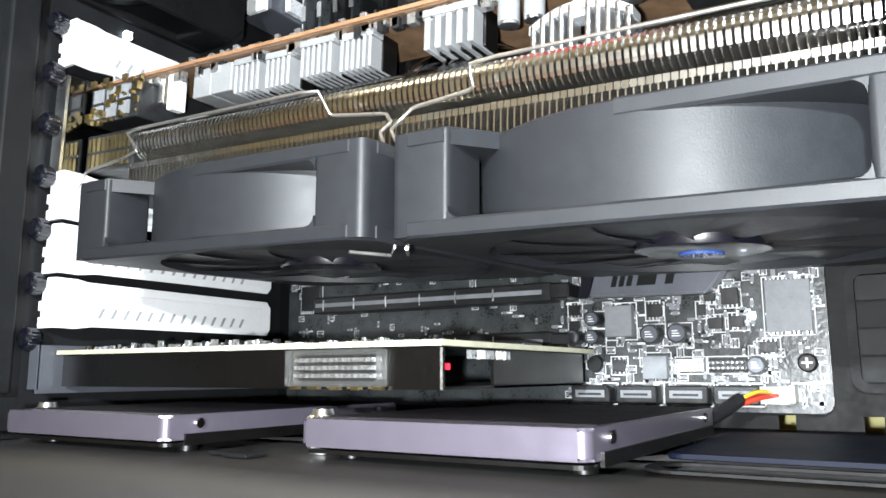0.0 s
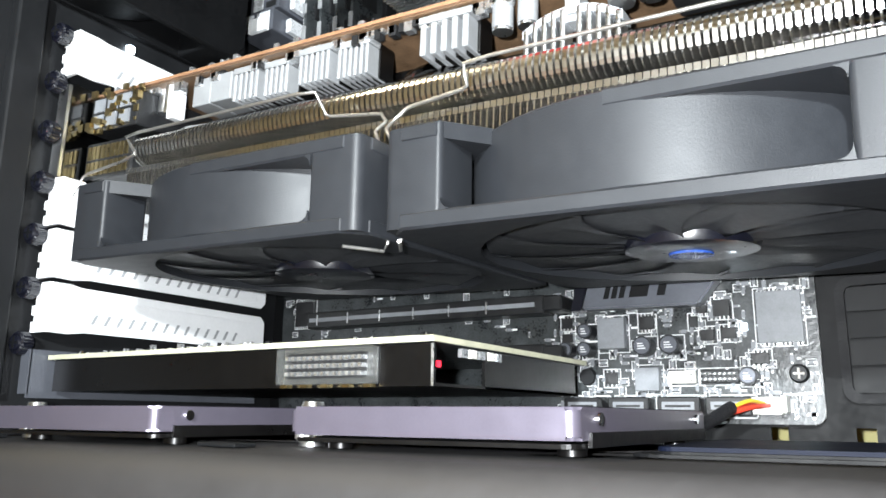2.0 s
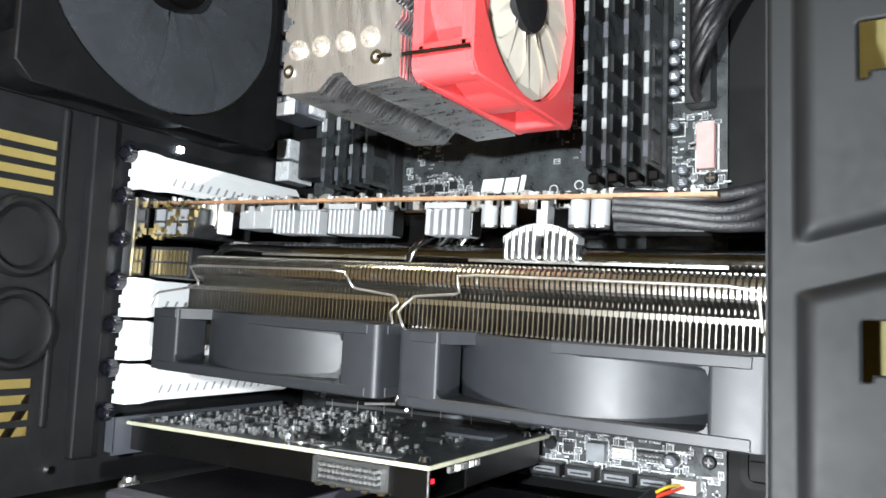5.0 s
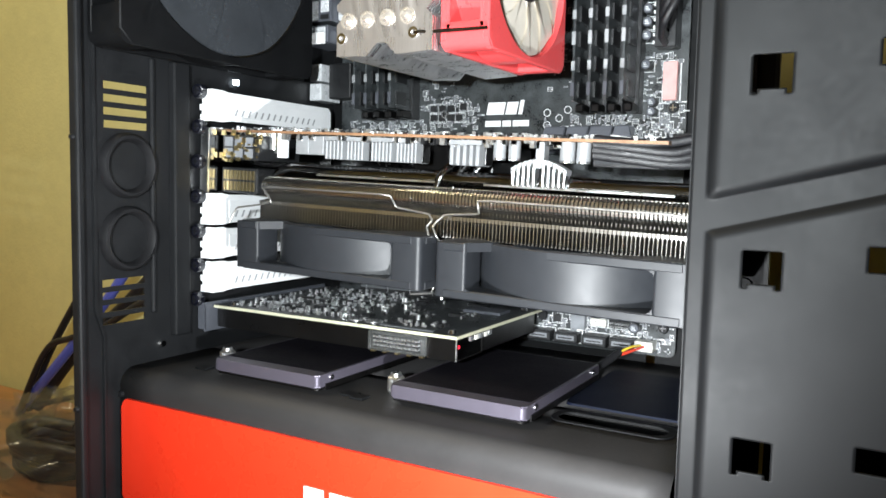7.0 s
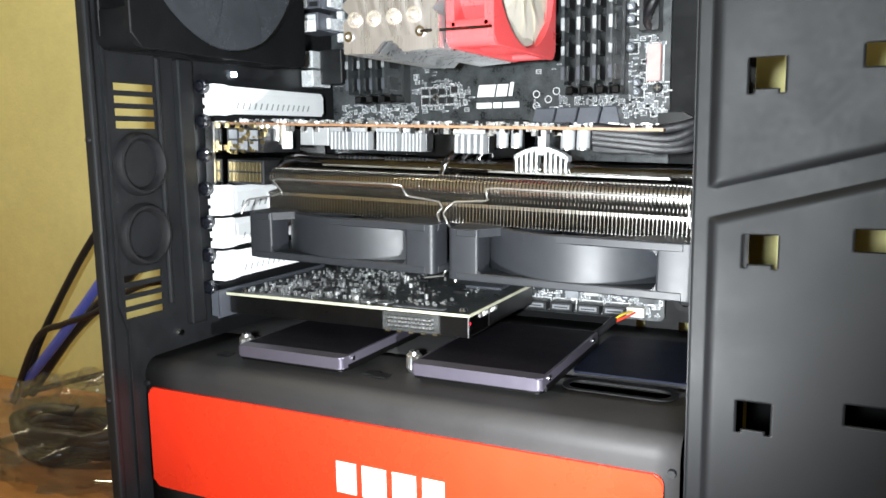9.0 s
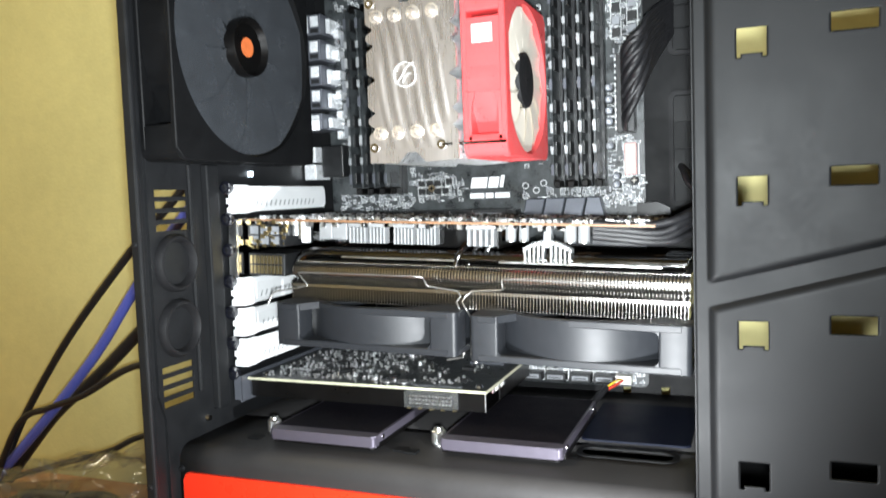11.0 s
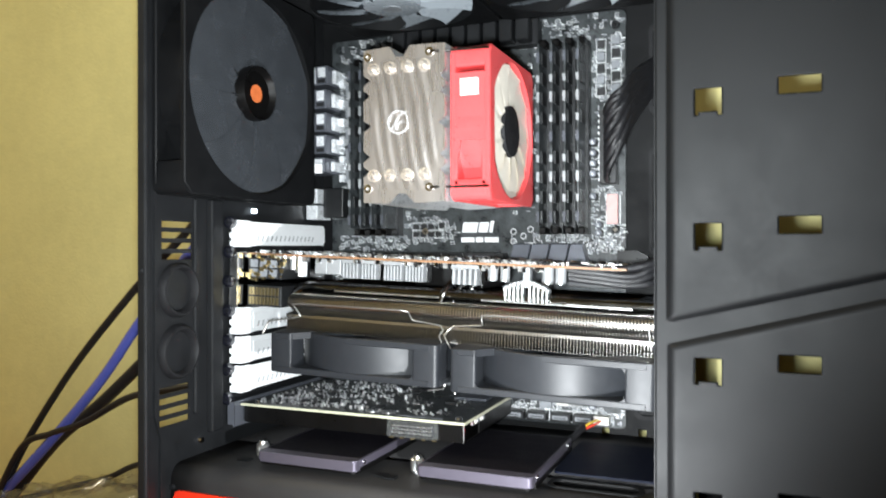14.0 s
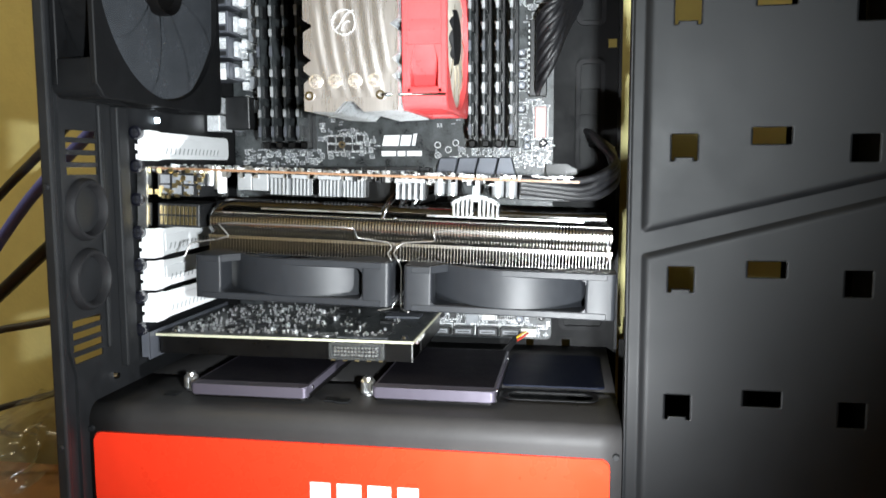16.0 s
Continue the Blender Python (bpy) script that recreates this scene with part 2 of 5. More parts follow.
def ringwall(bm, profiles, closed=True, skip=None):
    """Quads between loops of equal length; the last joins the first when closed."""
    vs = [[bm.verts.new(p) for p in loop] for loop in profiles]
    k = len(vs)
    for i in range(k if closed else k - 1):
        a, b = vs[i], vs[(i + 1) % k]
        n = len(a)
        for j in range(n):
            if skip and skip(j):
                continue
            bm.faces.new((a[j], a[(j + 1) % n], b[(j + 1) % n], b[j]))
    if skip:
        for j in range(n):
            if skip(j) != skip((j - 1) % n):
                bm.faces.new([loop[j] for loop in vs])
    return bm


def prism(bm, pts, axis, a, b):
    """A polygon given in the two other axes, drawn out from a to b along axis."""
    def at(u, v, w):
        return {"x": (w, u, v), "y": (u, w, v), "z": (u, v, w)}[axis]
    lo = [bm.verts.new(at(u, v, a)) for u, v in pts]
    hi = [bm.verts.new(at(u, v, b)) for u, v in pts]
    bm.faces.new(lo)
    bm.faces.new(hi[::-1])
    n = len(pts)
    for i in range(n):
        bm.faces.new((lo[i], hi[i], hi[(i + 1) % n], lo[(i + 1) % n]))
    return bm


def rounded(x0, x1, z0, z1, r, n=5):
    pts = []
    for cx, cz, a0 in ((x1 - r, z1 - r, 0), (x0 + r, z1 - r, 90), (x0 + r, z0 + r, 180), (x1 - r, z0 + r, 270)):
        for k in range(n + 1):
            a = radians(a0 + 90 * k / n)
            pts.append((cx + r * math.cos(a), cz + r * math.sin(a)))
    return pts


def lines(lo, hi, step, extra=()):
    """Cut positions from lo to hi with all of extra among them."""
    out = sorted({round(v, 5) for v in [lo, hi, *extra] if lo - 1e-6 <= v <= hi + 1e-6})
    full = []
    for a, b in zip(out, out[1:]):
        n = max(1, math.ceil((b - a) / step))
        full += [a + (b - a) * k / n for k in range(n)]
    return full + [out[-1]]


def sheet(us, vs, holes, place):
    """A sheet over the grid us x vs with the cells inside holes left out; holes are tests or (u0, u1, v0, v1)."""
    bm = bmesh.new()
    got = {}

    def vert(i, j):
        if (i, j) not in got:
            got[i, j] = bm.verts.new(place(us[i], vs[j]))
        return got[i, j]
    for i in range(len(us) - 1):
        for j in range(len(vs) - 1):
            u, v = (us[i] + us[i + 1]) / 2, (vs[j] + vs[j + 1]) / 2
            if any(h(u, v) if callable(h) else (h[0] < u < h[1] and h[2] < v < h[3]) for h in holes):
                continue
            bm.faces.new((vert(i, j), vert(i + 1, j), vert(i + 1, j + 1), vert(i, j + 1)))
    return bm


def thick(ob, t, offset=-1.0):
    mod = ob.modifiers.new("thickness", "SOLIDIFY")
    mod.thickness, mod.offset = t, offset
    return ob


# ---------------- fan ----------------
def square_loop(s, r, z, n=64):
    out = []
    for k in range(n):
        a = 6.28318 * (k + 0.5) / n
        c, d = math.cos(a), math.sin(a)
        t = s / max(abs(c), abs(d))
        x, y = c * t, d * t
        if abs(x) > s - r and abs(y) > s - r:
            ux, uy = (s - r) * math.copysign(1, x), (s - r) * math.copysign(1, y)
            b = c * ux + d * uy
            disc = b * b - (ux * ux + uy * uy - r * r)
            t = b + math.sqrt(max(0, disc))
            x, y = c * t, d * t
        out.append((x, y, z))
    return out


def circle_loop(r, z, n=64):
    return [(r * math.cos(6.28318 * (k + 0.5) / n), r * math.sin(6.28318 * (k + 0.5) / n), z) for k in range(n)]


def fan(name, m, size, deep, label, group, frame_mat, blade_mat, hub_mat, blades=9, span=52.0, hub=0.2, flange=0.0035,
        post=0.14, sticker=None, pitch=0.62, guard=True, dish=0.0, notch=False, lift=0.0, flat=False, corner=0.005, bowl=0.0):
    """A square axial fan. Its axis is local z, its foot the middle; the open intake side looks along -z."""
    t = thing(name, None, label, "fan", group, m=m)
    s, h = size / 2, deep / 2
    ri, ro = s * 0.945, s * 0.997
    bm = bmesh.new()
    for z0, z1 in ((-h, -h + flange), (h - flange, h)):
        ringwall(bm, skip=(lambda k: 7 < ((k + 0.5) * 5.625 - 45) % 90 < 42) if notch and z0 > 0 else None, profiles=[square_loop(s - 0.0006, corner, z0), square_loop(s, corner, z0 + 0.0006), square_loop(s, corner, z1 - 0.0006), square_loop(s - 0.0006, corner, z1), circle_loop(ri, z1), circle_loop(ri, z0)])
    rim = h - 0.0003 if notch else h - flange
    ringwall(bm, [circle_loop(ro, -h + flange), circle_loop(ro, rim - 0.0005), circle_loop(ro - 0.0005, rim), circle_loop(ri - 0.0004, rim), circle_loop(ri - 0.0004, -h + flange * 0.5)])
    w = size * post
    for sx in (-1, 1):
        for sy in (-1, 1):
            xs, ys = sorted((sx * (s - w), sx * (s - 0.0003))), sorted((sy * (s - w), sy * (s - 0.0003)))
            pts = []
            for px, py, out in ((xs[1], ys[1], (1, 1)), (xs[0], ys[1], (-1, 1)), (xs[0], ys[0], (-1, -1)), (xs[1], ys[0], (1, -1))):
                r = corner if out == (sx, sy) else 0.0014
                a0 = math.atan2(out[1], out[0]) - math.pi / 4
                pts += [(px - out[0] * r + r * math.cos(a0 + q * math.pi / 8), py - out[1] * r + r * math.sin(a0 + q * math.pi / 8)) for q in range(5)]
            prism(bm, pts, "z", -h + 0.0004, h - 0.0004)
    # rounded corners of the side pocket
    for sx, sz in ((-1, -1), (1, -1), (1, 1)) if notch else ():
        cx, cz, r = sx * (s - w), sz * (h - flange), 0.0028
        pts = [(cx + sx * 0.0004, cz + sz * 0.0004)] + [(cx - sx * r + sx * r * math.cos(q * math.pi / 12), cz - sz * r + sz * r * math.sin(q * math.pi / 12)) for q in range(7)]
        prism(bm, pts, "y", -s + 0.0003, -s + 0.014)
    part("frame", bm, frame_mat, t, local=True, smooth=35)
    rh = s * hub * 2
    bm = bmesh.new()
    top = lift - 0.0022 if flat else min(-h * 0.55, lift - h * 0.4)
    prof = [(0.0005, top - dish), (rh * 0.8, top - dish * 0.9), (rh * 0.97, top + h * 0.05), (rh, top + h * 0.17), (rh, h * 0.55), (0.0005, h * 0.55)]
    ringwall(bm, [circle_loop(r, z, 32) for r, z in prof], closed=False)
    part("hub", bm, hub_mat, t, local=True, smooth=40)
    # printed sticker; the blue one paints a reflection onto the hub
    if sticker:
        part("hub_sticker", C((0, 0, top - dish - 0.0006), (0, 0, top - dish + 0.0004), rh * 0.33, seg=24), sticker, t, "round hub spot, a printed sticker or a painted blue glint", local=True)
    bm = bmesh.new()
    nr, nc = 7, 7
    grid = []
    for i in range(nr + 1):
        f = i / nr
        r = rh * 0.97 + (ri - 0.0012 - rh * 0.97) * f
        row = []
        for k in range(nc + 1):
            g = k / nc - 0.5
            a = radians(span) * g + radians(14) * f * f
            z = lift + (0.5 - k / nc) * deep * pitch * (1.05 - 0.35 * f) + 0.0015 * math.sin(math.pi * (g + 0.5)) + bowl * (1 - f) ** 1.5
            row.append((r * math.cos(a), r * math.sin(a), z))
        grid.append(row)
    for dz in (0.0005, -0.0005):
        vs = [[bm.verts.new((x, y, z + dz)) for x, y, z in row] for row in grid]
        for i in range(nr):
            for k in range(nc):
                bm.faces.new((vs[i][k], vs[i + 1][k], vs[i + 1][k + 1], vs[i][k + 1]))
    bmesh.ops.holes_fill(bm, edges=[e for e in bm.edges if e.is_boundary], sides=0)
    first = part("blade", bm, blade_mat, t, local=True, smooth=50)
    for k in range(1, blades):
        share(first, pose(0, 0, 0, 0, 0, 360 * k / blades), t, "blade")
    if guard:
        for k in range(4):
            a = radians(45 + 90 * k)
            bm = tube(bmesh.new(), [(rh * 0.9 * math.cos(a), rh * 0.9 * math.sin(a), h - 0.003), (ri * math.cos(a + 0.2), ri * math.sin(a + 0.2), h - 0.003)], 0.0022, 6)
            part("strut", bm, frame_mat, t, local=True)
        part("motor_base", C((0, 0, h * 0.6), (0, 0, h - 0.001), rh * 0.95, seg=28), frame_mat, t, local=True, smooth=40)
    return t

# ---------------- room ----------------
def room():
    single("wall_back", B(-2.2, 1.8, 0.42, 0.5, -0.8, 1.9), WALL, "yellow painted plaster wall behind the computer", "wall", kind="structure")
    single("wall_left", B(-2.28, -2.2, -2.0, 0.5, -0.8, 1.9), PLAINWALL, "pale painted side wall", "wall", kind="structure")
    single("wall_right", B(1.8, 1.88, -2.0, 0.5, -0.8, 1.9), PLAINWALL, "pale painted side wall", "wall", kind="structure")
    single("wall_front", B(-2.28, 1.88, -2.08, -2.0, -0.8, 1.9), PLAINWALL, "pale painted wall", "wall", kind="structure")
    single("floor", B(-2.28, 1.88, -2.08, 0.5, -0.88, -0.8), PLAINWALL, "plain pale floor", "floor", kind="structure")
    single("ceiling", B(-2.28, 1.88, -2.08, 0.5, 1.9, 1.98), PLAINWALL, "plain pale ceiling", "ceiling", kind="structure")
    t = thing("table", (-0.3, 0.1, -0.8), "brown varnished wooden table against the wall", "table")
    part("tabletop", B(-1.1, 0.75, -0.22, 0.405, -0.118, -0.088, bevel=0.004), WOOD, t)
    for x in (-1.05, 0.68):
        for y in (-0.17, 0.34):
            part("leg", B(x, x + 0.05, y, y + 0.05, -0.8, -0.118, bevel=0.004), WOOD, t)


room()


# ---------------- computer case ----------------
FANY, FANZ = 0.1845, 0.310
VENTS = [(0.1245, 0.1525, 0.2165 - 0.0068 * k, 0.2205 - 0.0068 * k) for k in range(4)] + [(0.1225, 0.1495, 0.1115 - 0.0068 * k, 0.1155 - 0.0068 * k) for k in range(4)]
HOLES1 = [(0.0472, 0.0594, z - 0.0128, z) for z in (0.0858, 0.1504, 0.215, 0.2796, 0.3442)]
HOLES2 = [(0.0844, 0.1022, z - 0.008, z) for z in (0.0894, 0.1536, 0.2178, 0.2824, 0.347)]
HOLES3 = [(0.1288, 0.141, z - 0.0128, z) for z in (0.0855, 0.1498, 0.2142, 0.2788, 0.3434)]


def case():
    t = thing("computer_case", (-0.04, 0.22, -0.088), "black steel computer tower case, its side open", "computer case")
    # rear panel with vents, fan opening and slot openings
    ys = lines(0.108, 0.335, 0.004, [v for h in VENTS for v in h[:2]] + [0.19, 0.302])
    zs = lines(-0.07, 0.41, 0.004, [v for h in VENTS for v in h[2:]] + [0.08, 0.1])
    holes = list(VENTS) + [lambda u, v: math.hypot(u - FANY, v - FANZ) < 0.066]
    thick(part("rear_panel", sheet(ys, zs, holes, lambda u, v: (-0.271, u, v)), STEEL, t), 0.0012, 0)
    part("rear_edge", B(-0.2722, -0.2657, 0.1055, 0.1095, -0.08, 0.415, bevel=0.0012), STEEL, t)
    bm = bmesh.new()
    prism(bm, [(0.1165, 0.41), (0.1165, 0.1), (0.1215, 0.085), (0.1215, -0.07), (0.1225, -0.07), (0.1225, 0.0855), (0.1185, 0.1005), (0.1185, 0.41)], "x", -0.2705, -0.2685)
    part("fold", bm, STEEL, t)
    part("stiffening_rib", B(-0.2708, -0.2682, 0.1532, 0.1562, 0.094, 0.236, bevel=0.001), STEEL, t)
    part("slot_rail", B(-0.2708, -0.2655, 0.167, 0.1785, 0.079, 0.236, bevel=0.001), STEEL, t)
    # honeycomb of the rear fan opening
    bm = bmesh.new()
    p = 0.0068
    for i in range(-11, 12):
        for j in range(-12, 13):
            y, z = FANY + (i + 0.5 * (j % 2)) * p, FANZ + j * p * 0.866
            if math.hypot(y - FANY, z - FANZ) > 0.0655:
                continue
            loops = [[(x, y + r * math.sin(k * math.pi / 3), z + r * math.cos(k * math.pi / 3)) for k in range(6)] for r, x in ((p * 0.577, -0.2705), (p * 0.45, -0.2705), (p * 0.45, -0.2715), (p * 0.577, -0.2715))]
            ringwall(bm, loops)
    part("fan_grille", bm, STEEL, t, "honeycomb steel grille")
    # inner tray, top, bottom, front
    xs = lines(-0.271, 0.0338, 0.05, (-0.0325, -0.027, -0.006, 0.0, 0.0, 0.006, 0.02, 0.0245, 0.0305))
    zs = lines(-0.07, 0.41, 0.05, (0.0655, 0.071, 0.085, 0.121, 0.2, 0.275, 0.2843, 0.2905, 0.2085, 0.214))
    holes = [(-0.0325, -0.027, 0.0655, 0.071), (-0.006, 0.0, 0.0655, 0.071), (0.0245, 0.0305, 0.2843, 0.2905), (0.0245, 0.0305, 0.2085, 0.214)]
    thick(part("motherboard_tray", sheet(xs, zs, holes, lambda u, v: (u, 0.319, v)), DARK, t), 0.0012, 1)
    part("tray_edge", B(0.0318, 0.034, 0.3135, 0.3185, 0.066, 0.41), STEEL, t)
    part("front_flange", B(0.151, 0.1995, 0.332, 0.334, -0.069, 0.4095), DARK, t)
    part("lower_tray", B(0.036, 0.2, 0.32, 0.322, -0.07, 0.072), DARK, t)
    part("top_panel", B(-0.28, 0.205, 0.105, 0.335, 0.4105, 0.416, bevel=0.001), STEEL, t)
    part("bottom_panel", B(-0.28, 0.205, 0.105, 0.335, -0.076, -0.0705), STEEL, t)
    part("front_panel", B(0.2, 0.206, 0.105, 0.335, -0.07, 0.41), STEEL, t)
    part("inner_top", B(-0.268, 0.026, 0.1225, 0.318, 0.3955, 0.3968), STEEL, t)
    part("top_rail", B(-0.265, 0.027, 0.1095, 0.122, 0.396, 0.4105, bevel=0.002), STEEL, t)
    for x in (-0.25, 0.16):
        for y in (0.12, 0.29):
            part("foot", B(x, x + 0.03, y, y + 0.03, -0.088, -0.076, bevel=0.002), RUBBER, t)
    # cable openings with rubber lips in the tray
    for x0, x1, z0, z1 in ((-0.0085, 0.026, 0.079, 0.1215), (0.002, 0.0225, 0.198, 0.276), (0.002, 0.0225, 0.3, 0.365)):
        bm = bmesh.new()
        a = rounded(x0, x1, z0, z1, 0.005)
        b = rounded(x0 + 0.003, x1 - 0.003, z0 + 0.003, z1 - 0.003, 0.003)
        ringwall(bm, [[(x, 0.3185, z) for x, z in a], [(x, 0.3155, z) for x, z in a], [(x, 0.3155, z) for x, z in b], [(x, 0.3185, z) for x, z in b]])
        g = part("cable_grommet", bm, RUBBER, t, "black rubber cable grommet")
        n = 4
        for k in range(n):
            h = (z1 - z0 - 0.006) / n
            part("flap", B(x0 + 0.0035, x1 - 0.0035, 0.3165, 0.3178, z0 + 0.0035 + k * h, z0 + 0.0025 + (k + 1) * h), PANEL, g)
    # hose grommets in the rear panel
    for z in (0.1765, 0.137):
        bm = bmesh.new()
        prof = [(0.0178, -0.2705), (0.0175, -0.2678), (0.0162, -0.2658), (0.0148, -0.2655), (0.0136, -0.2668), (0.0128, -0.271), (0.0126, -0.2752)]
        ringwall(bm, [[(x, 0.1385 + r * math.cos(6.2832 * k / 32), z + r * math.sin(6.2832 * k / 32)) for k in range(32)] for r, x in prof], closed=False)
        g = part("hose_grommet", bm, RUBBER, t, "round black rubber hose grommet", smooth=40)
        for k in range(8):
            a0, a1 = radians(45 * k + 2.5), radians(45 * k + 42.5)
            bm = bmesh.new()
            pts = [(0.1385 + 0.0012 * math.cos((a0 + a1) / 2), z + 0.0012 * math.sin((a0 + a1) / 2))]
            pts += [(0.1385 + 0.0124 * math.cos(a0 + (a1 - a0) * q / 4), z + 0.0124 * math.sin(a0 + (a1 - a0) * q / 4)) for q in range(5)]
            prism(bm, pts, "x", -0.2752, -0.2744)
            part("flap", bm, DARK, g)
    part("indicator_light", B(-0.2708, -0.2682, 0.2172, 0.2205, 0.2292, 0.2325, bevel=0.0005), WHITEGLOW, t, "small glowing white light")
    # rear frame screws
    for y, z in ((0.1605, 0.0752), (0.118, 0.395), (0.128, 0.384)):
        part("screw", C((-0.2705, y, z), (-0.2685, y, z), 0.0026, 0.0018, seg=12), CHROME, t, "bright steel screw", smooth=40)
    for z in (0.05, 0.19):
        part("screw", C((-0.269, 0.1057, z), (-0.269, 0.104, z), 0.0018, 0.0012, seg=10), STEEL, t, smooth=40)
    return t


case()


def shroud():
    t = thing("power_supply_shroud", (-0.12, 0.2, -0.07), "charcoal steel shroud with a red plate over the power supply", "shroud")
    # folded sheet: front face, rounded fold, top with an oblong opening
    pro = [(0.1325, -0.069), (0.1325, 0.05)]
    pro += [(0.1425 - 0.01 * math.cos(radians(a)), 0.056 + 0.01 * math.sin(radians(a))) for a in range(0, 91, 15)]
    pro += [(0.17, 0.066), (0.1785, 0.066), (0.1925, 0.066), (0.2, 0.066), (0.2, 0.066), (0.296, 0.066), (0.3185, 0.066)]
    us = lines(-0.2708, 0.0268, 0.03, (-0.0365, 0.0145, -0.0335, 0.0115))
    bm = bmesh.new()
    rows = [[bm.verts.new((u, y, z)) for y, z in pro] for u in us]
    for i in range(len(us) - 1):
        for j in range(len(pro) - 1):
            um, ym = (us[i] + us[i + 1]) / 2, (pro[j][0] + pro[j + 1][0]) / 2
            if pro[j] == pro[j + 1] or (-0.0365 < um < 0.0145 and 0.1785 < ym < 0.1925):
                continue
            bm.faces.new((rows[i][j], rows[i + 1][j], rows[i + 1][j + 1], rows[i][j + 1]))
    thick(part("shroud_sheet", bm, SHROUD, t, smooth=50), 0.001, -1)
    bm = bmesh.new()
    a, b = rounded(-0.0385, 0.0165, 0.1765, 0.1945, 0.007), rounded(-0.0355, 0.0135, 0.179, 0.192, 0.006)
    ringwall(bm, [[(x, y, 0.0662) for x, y in a], [(x, y, 0.0668) for x, y in a], [(x, y, 0.0668) for x, y in b], [(x, y, 0.0662) for x, y in b]])
    part("slot_lip", bm, DARK, t, "black oblong cable opening")
    part("slot_floor", B(-0.042, 0.02, 0.172, 0.2, 0.055, 0.056), GLOSSBLACK, t)
    bm = prism(bmesh.new(), rounded(-0.0405, 0.021, 0.204, 0.284, 0.004), "z", 0.0663, 0.0674)
    bmesh.ops.bevel(bm, geom=[e for e in bm.edges if abs(e.verts[0].co.z - 0.0674) < 1e-6 and abs(e.verts[1].co.z - 0.0674) < 1e-6], offset=0.0003, segments=2, affect="EDGES")
    part("cover_plate", bm, COVERBLACK, t, "gloss black cover plate")
    # small stamped openings beside the drives
    for x, y in ((-0.128, 0.158), (-0.2325, 0.158), (-0.135, 0.16)):
        part("mounting_tab", B(x - 0.004, x + 0.004, y - 0.0035, y + 0.0035, 0.0662, 0.0672, bevel=0.0003), PANEL, t)
    bm = prism(bmesh.new(), rounded(-0.2667, 0.0208, -0.008, 0.0508, 0.0045), "y", 0.1302, 0.1322)
    bmesh.ops.bevel(bm, geom=[e for e in bm.edges if all(abs(v.co.y - 0.1302) < 1e-6 for v in e.verts)], offset=0.0008, segments=3, affect="EDGES")
    plate = part("red_plate", bm, RED, t, "glossy red plastic plate", smooth=40)
    # maker's mark as plain white shapes
    for x0, x1 in ((-0.1395, -0.1262), (-0.1245, -0.109), (-0.1073, -0.0925), (-0.0908, -0.0775)):
        part("mark", B(x0 + 0.001, x1 - 0.001, 0.1296, 0.1301, 0.0135, 0.0295), WHITEMARK, plate)
    part("mark", B(-0.0758, -0.0712, 0.1296, 0.1301, 0.0122, 0.0165), WHITEMARK, plate)
    for x, z in ((-0.2688, 0.052), (0.0238, 0.052)):
        part("screw", C((x, 0.1335, z), (x, 0.1308, z), 0.0022, 0.0016, seg=12), STEEL, t, smooth=40)
    return t


shroud()


def drive_cover():
    t = thing("drive_bay_cover", (0.11, 0.137, -0.07), "dark grey steel cover with embossed fields and square cable holes", "panel")
    hs = HOLES1 + HOLES2 + HOLES3
    us = lines(0.0284, 0.199, 0.0012, [v for h in hs for v in h[:2]] + [h[0] + 0.0016 for h in HOLES1] + [h[1] - 0.0016 for h in HOLES1])
    vs = lines(-0.069, 0.4095, 0.0008, [v for h in hs for v in h[2:]] + [h[2] + 0.0016 for h in HOLES1])

    def soft(d, w=0.0034):
        f = min(1, max(0, d / w))
        return f * f * (3 - 2 * f)

    def place(u, v):
        up = 0.1668 + (u - 0.0352) * 0.243      # lower edge of the upper field
        low = 0.1565 + (u - 0.036) * 0.262     # upper edge of the lower field
        c = 0.968
        a = min((u - 0.034), (v - up) * c)
        b = min((u - 0.0345), (low - v) * c)
        return (u, 0.1368 - 0.0028 * max(soft(a), soft(b)), v)
    holes = []
    for h in HOLES1:
        holes.append((h[0], h[0] + 0.0016, h[2], h[3]))
        holes.append((h[1] - 0.0016, h[1], h[2], h[3]))
        holes.append((h[0], h[1], h[2] + 0.0016, h[3]))
    holes += HOLES2 + HOLES3
    thick(part("cover_sheet", sheet(us, vs, holes, place), PANEL, t, smooth=80), 0.0012, 1)
    part("folded_edge", B(0.0277, 0.0288, 0.1372, 0.15, -0.069, 0.4095), PANEL, t)
    return t


drive_cover()


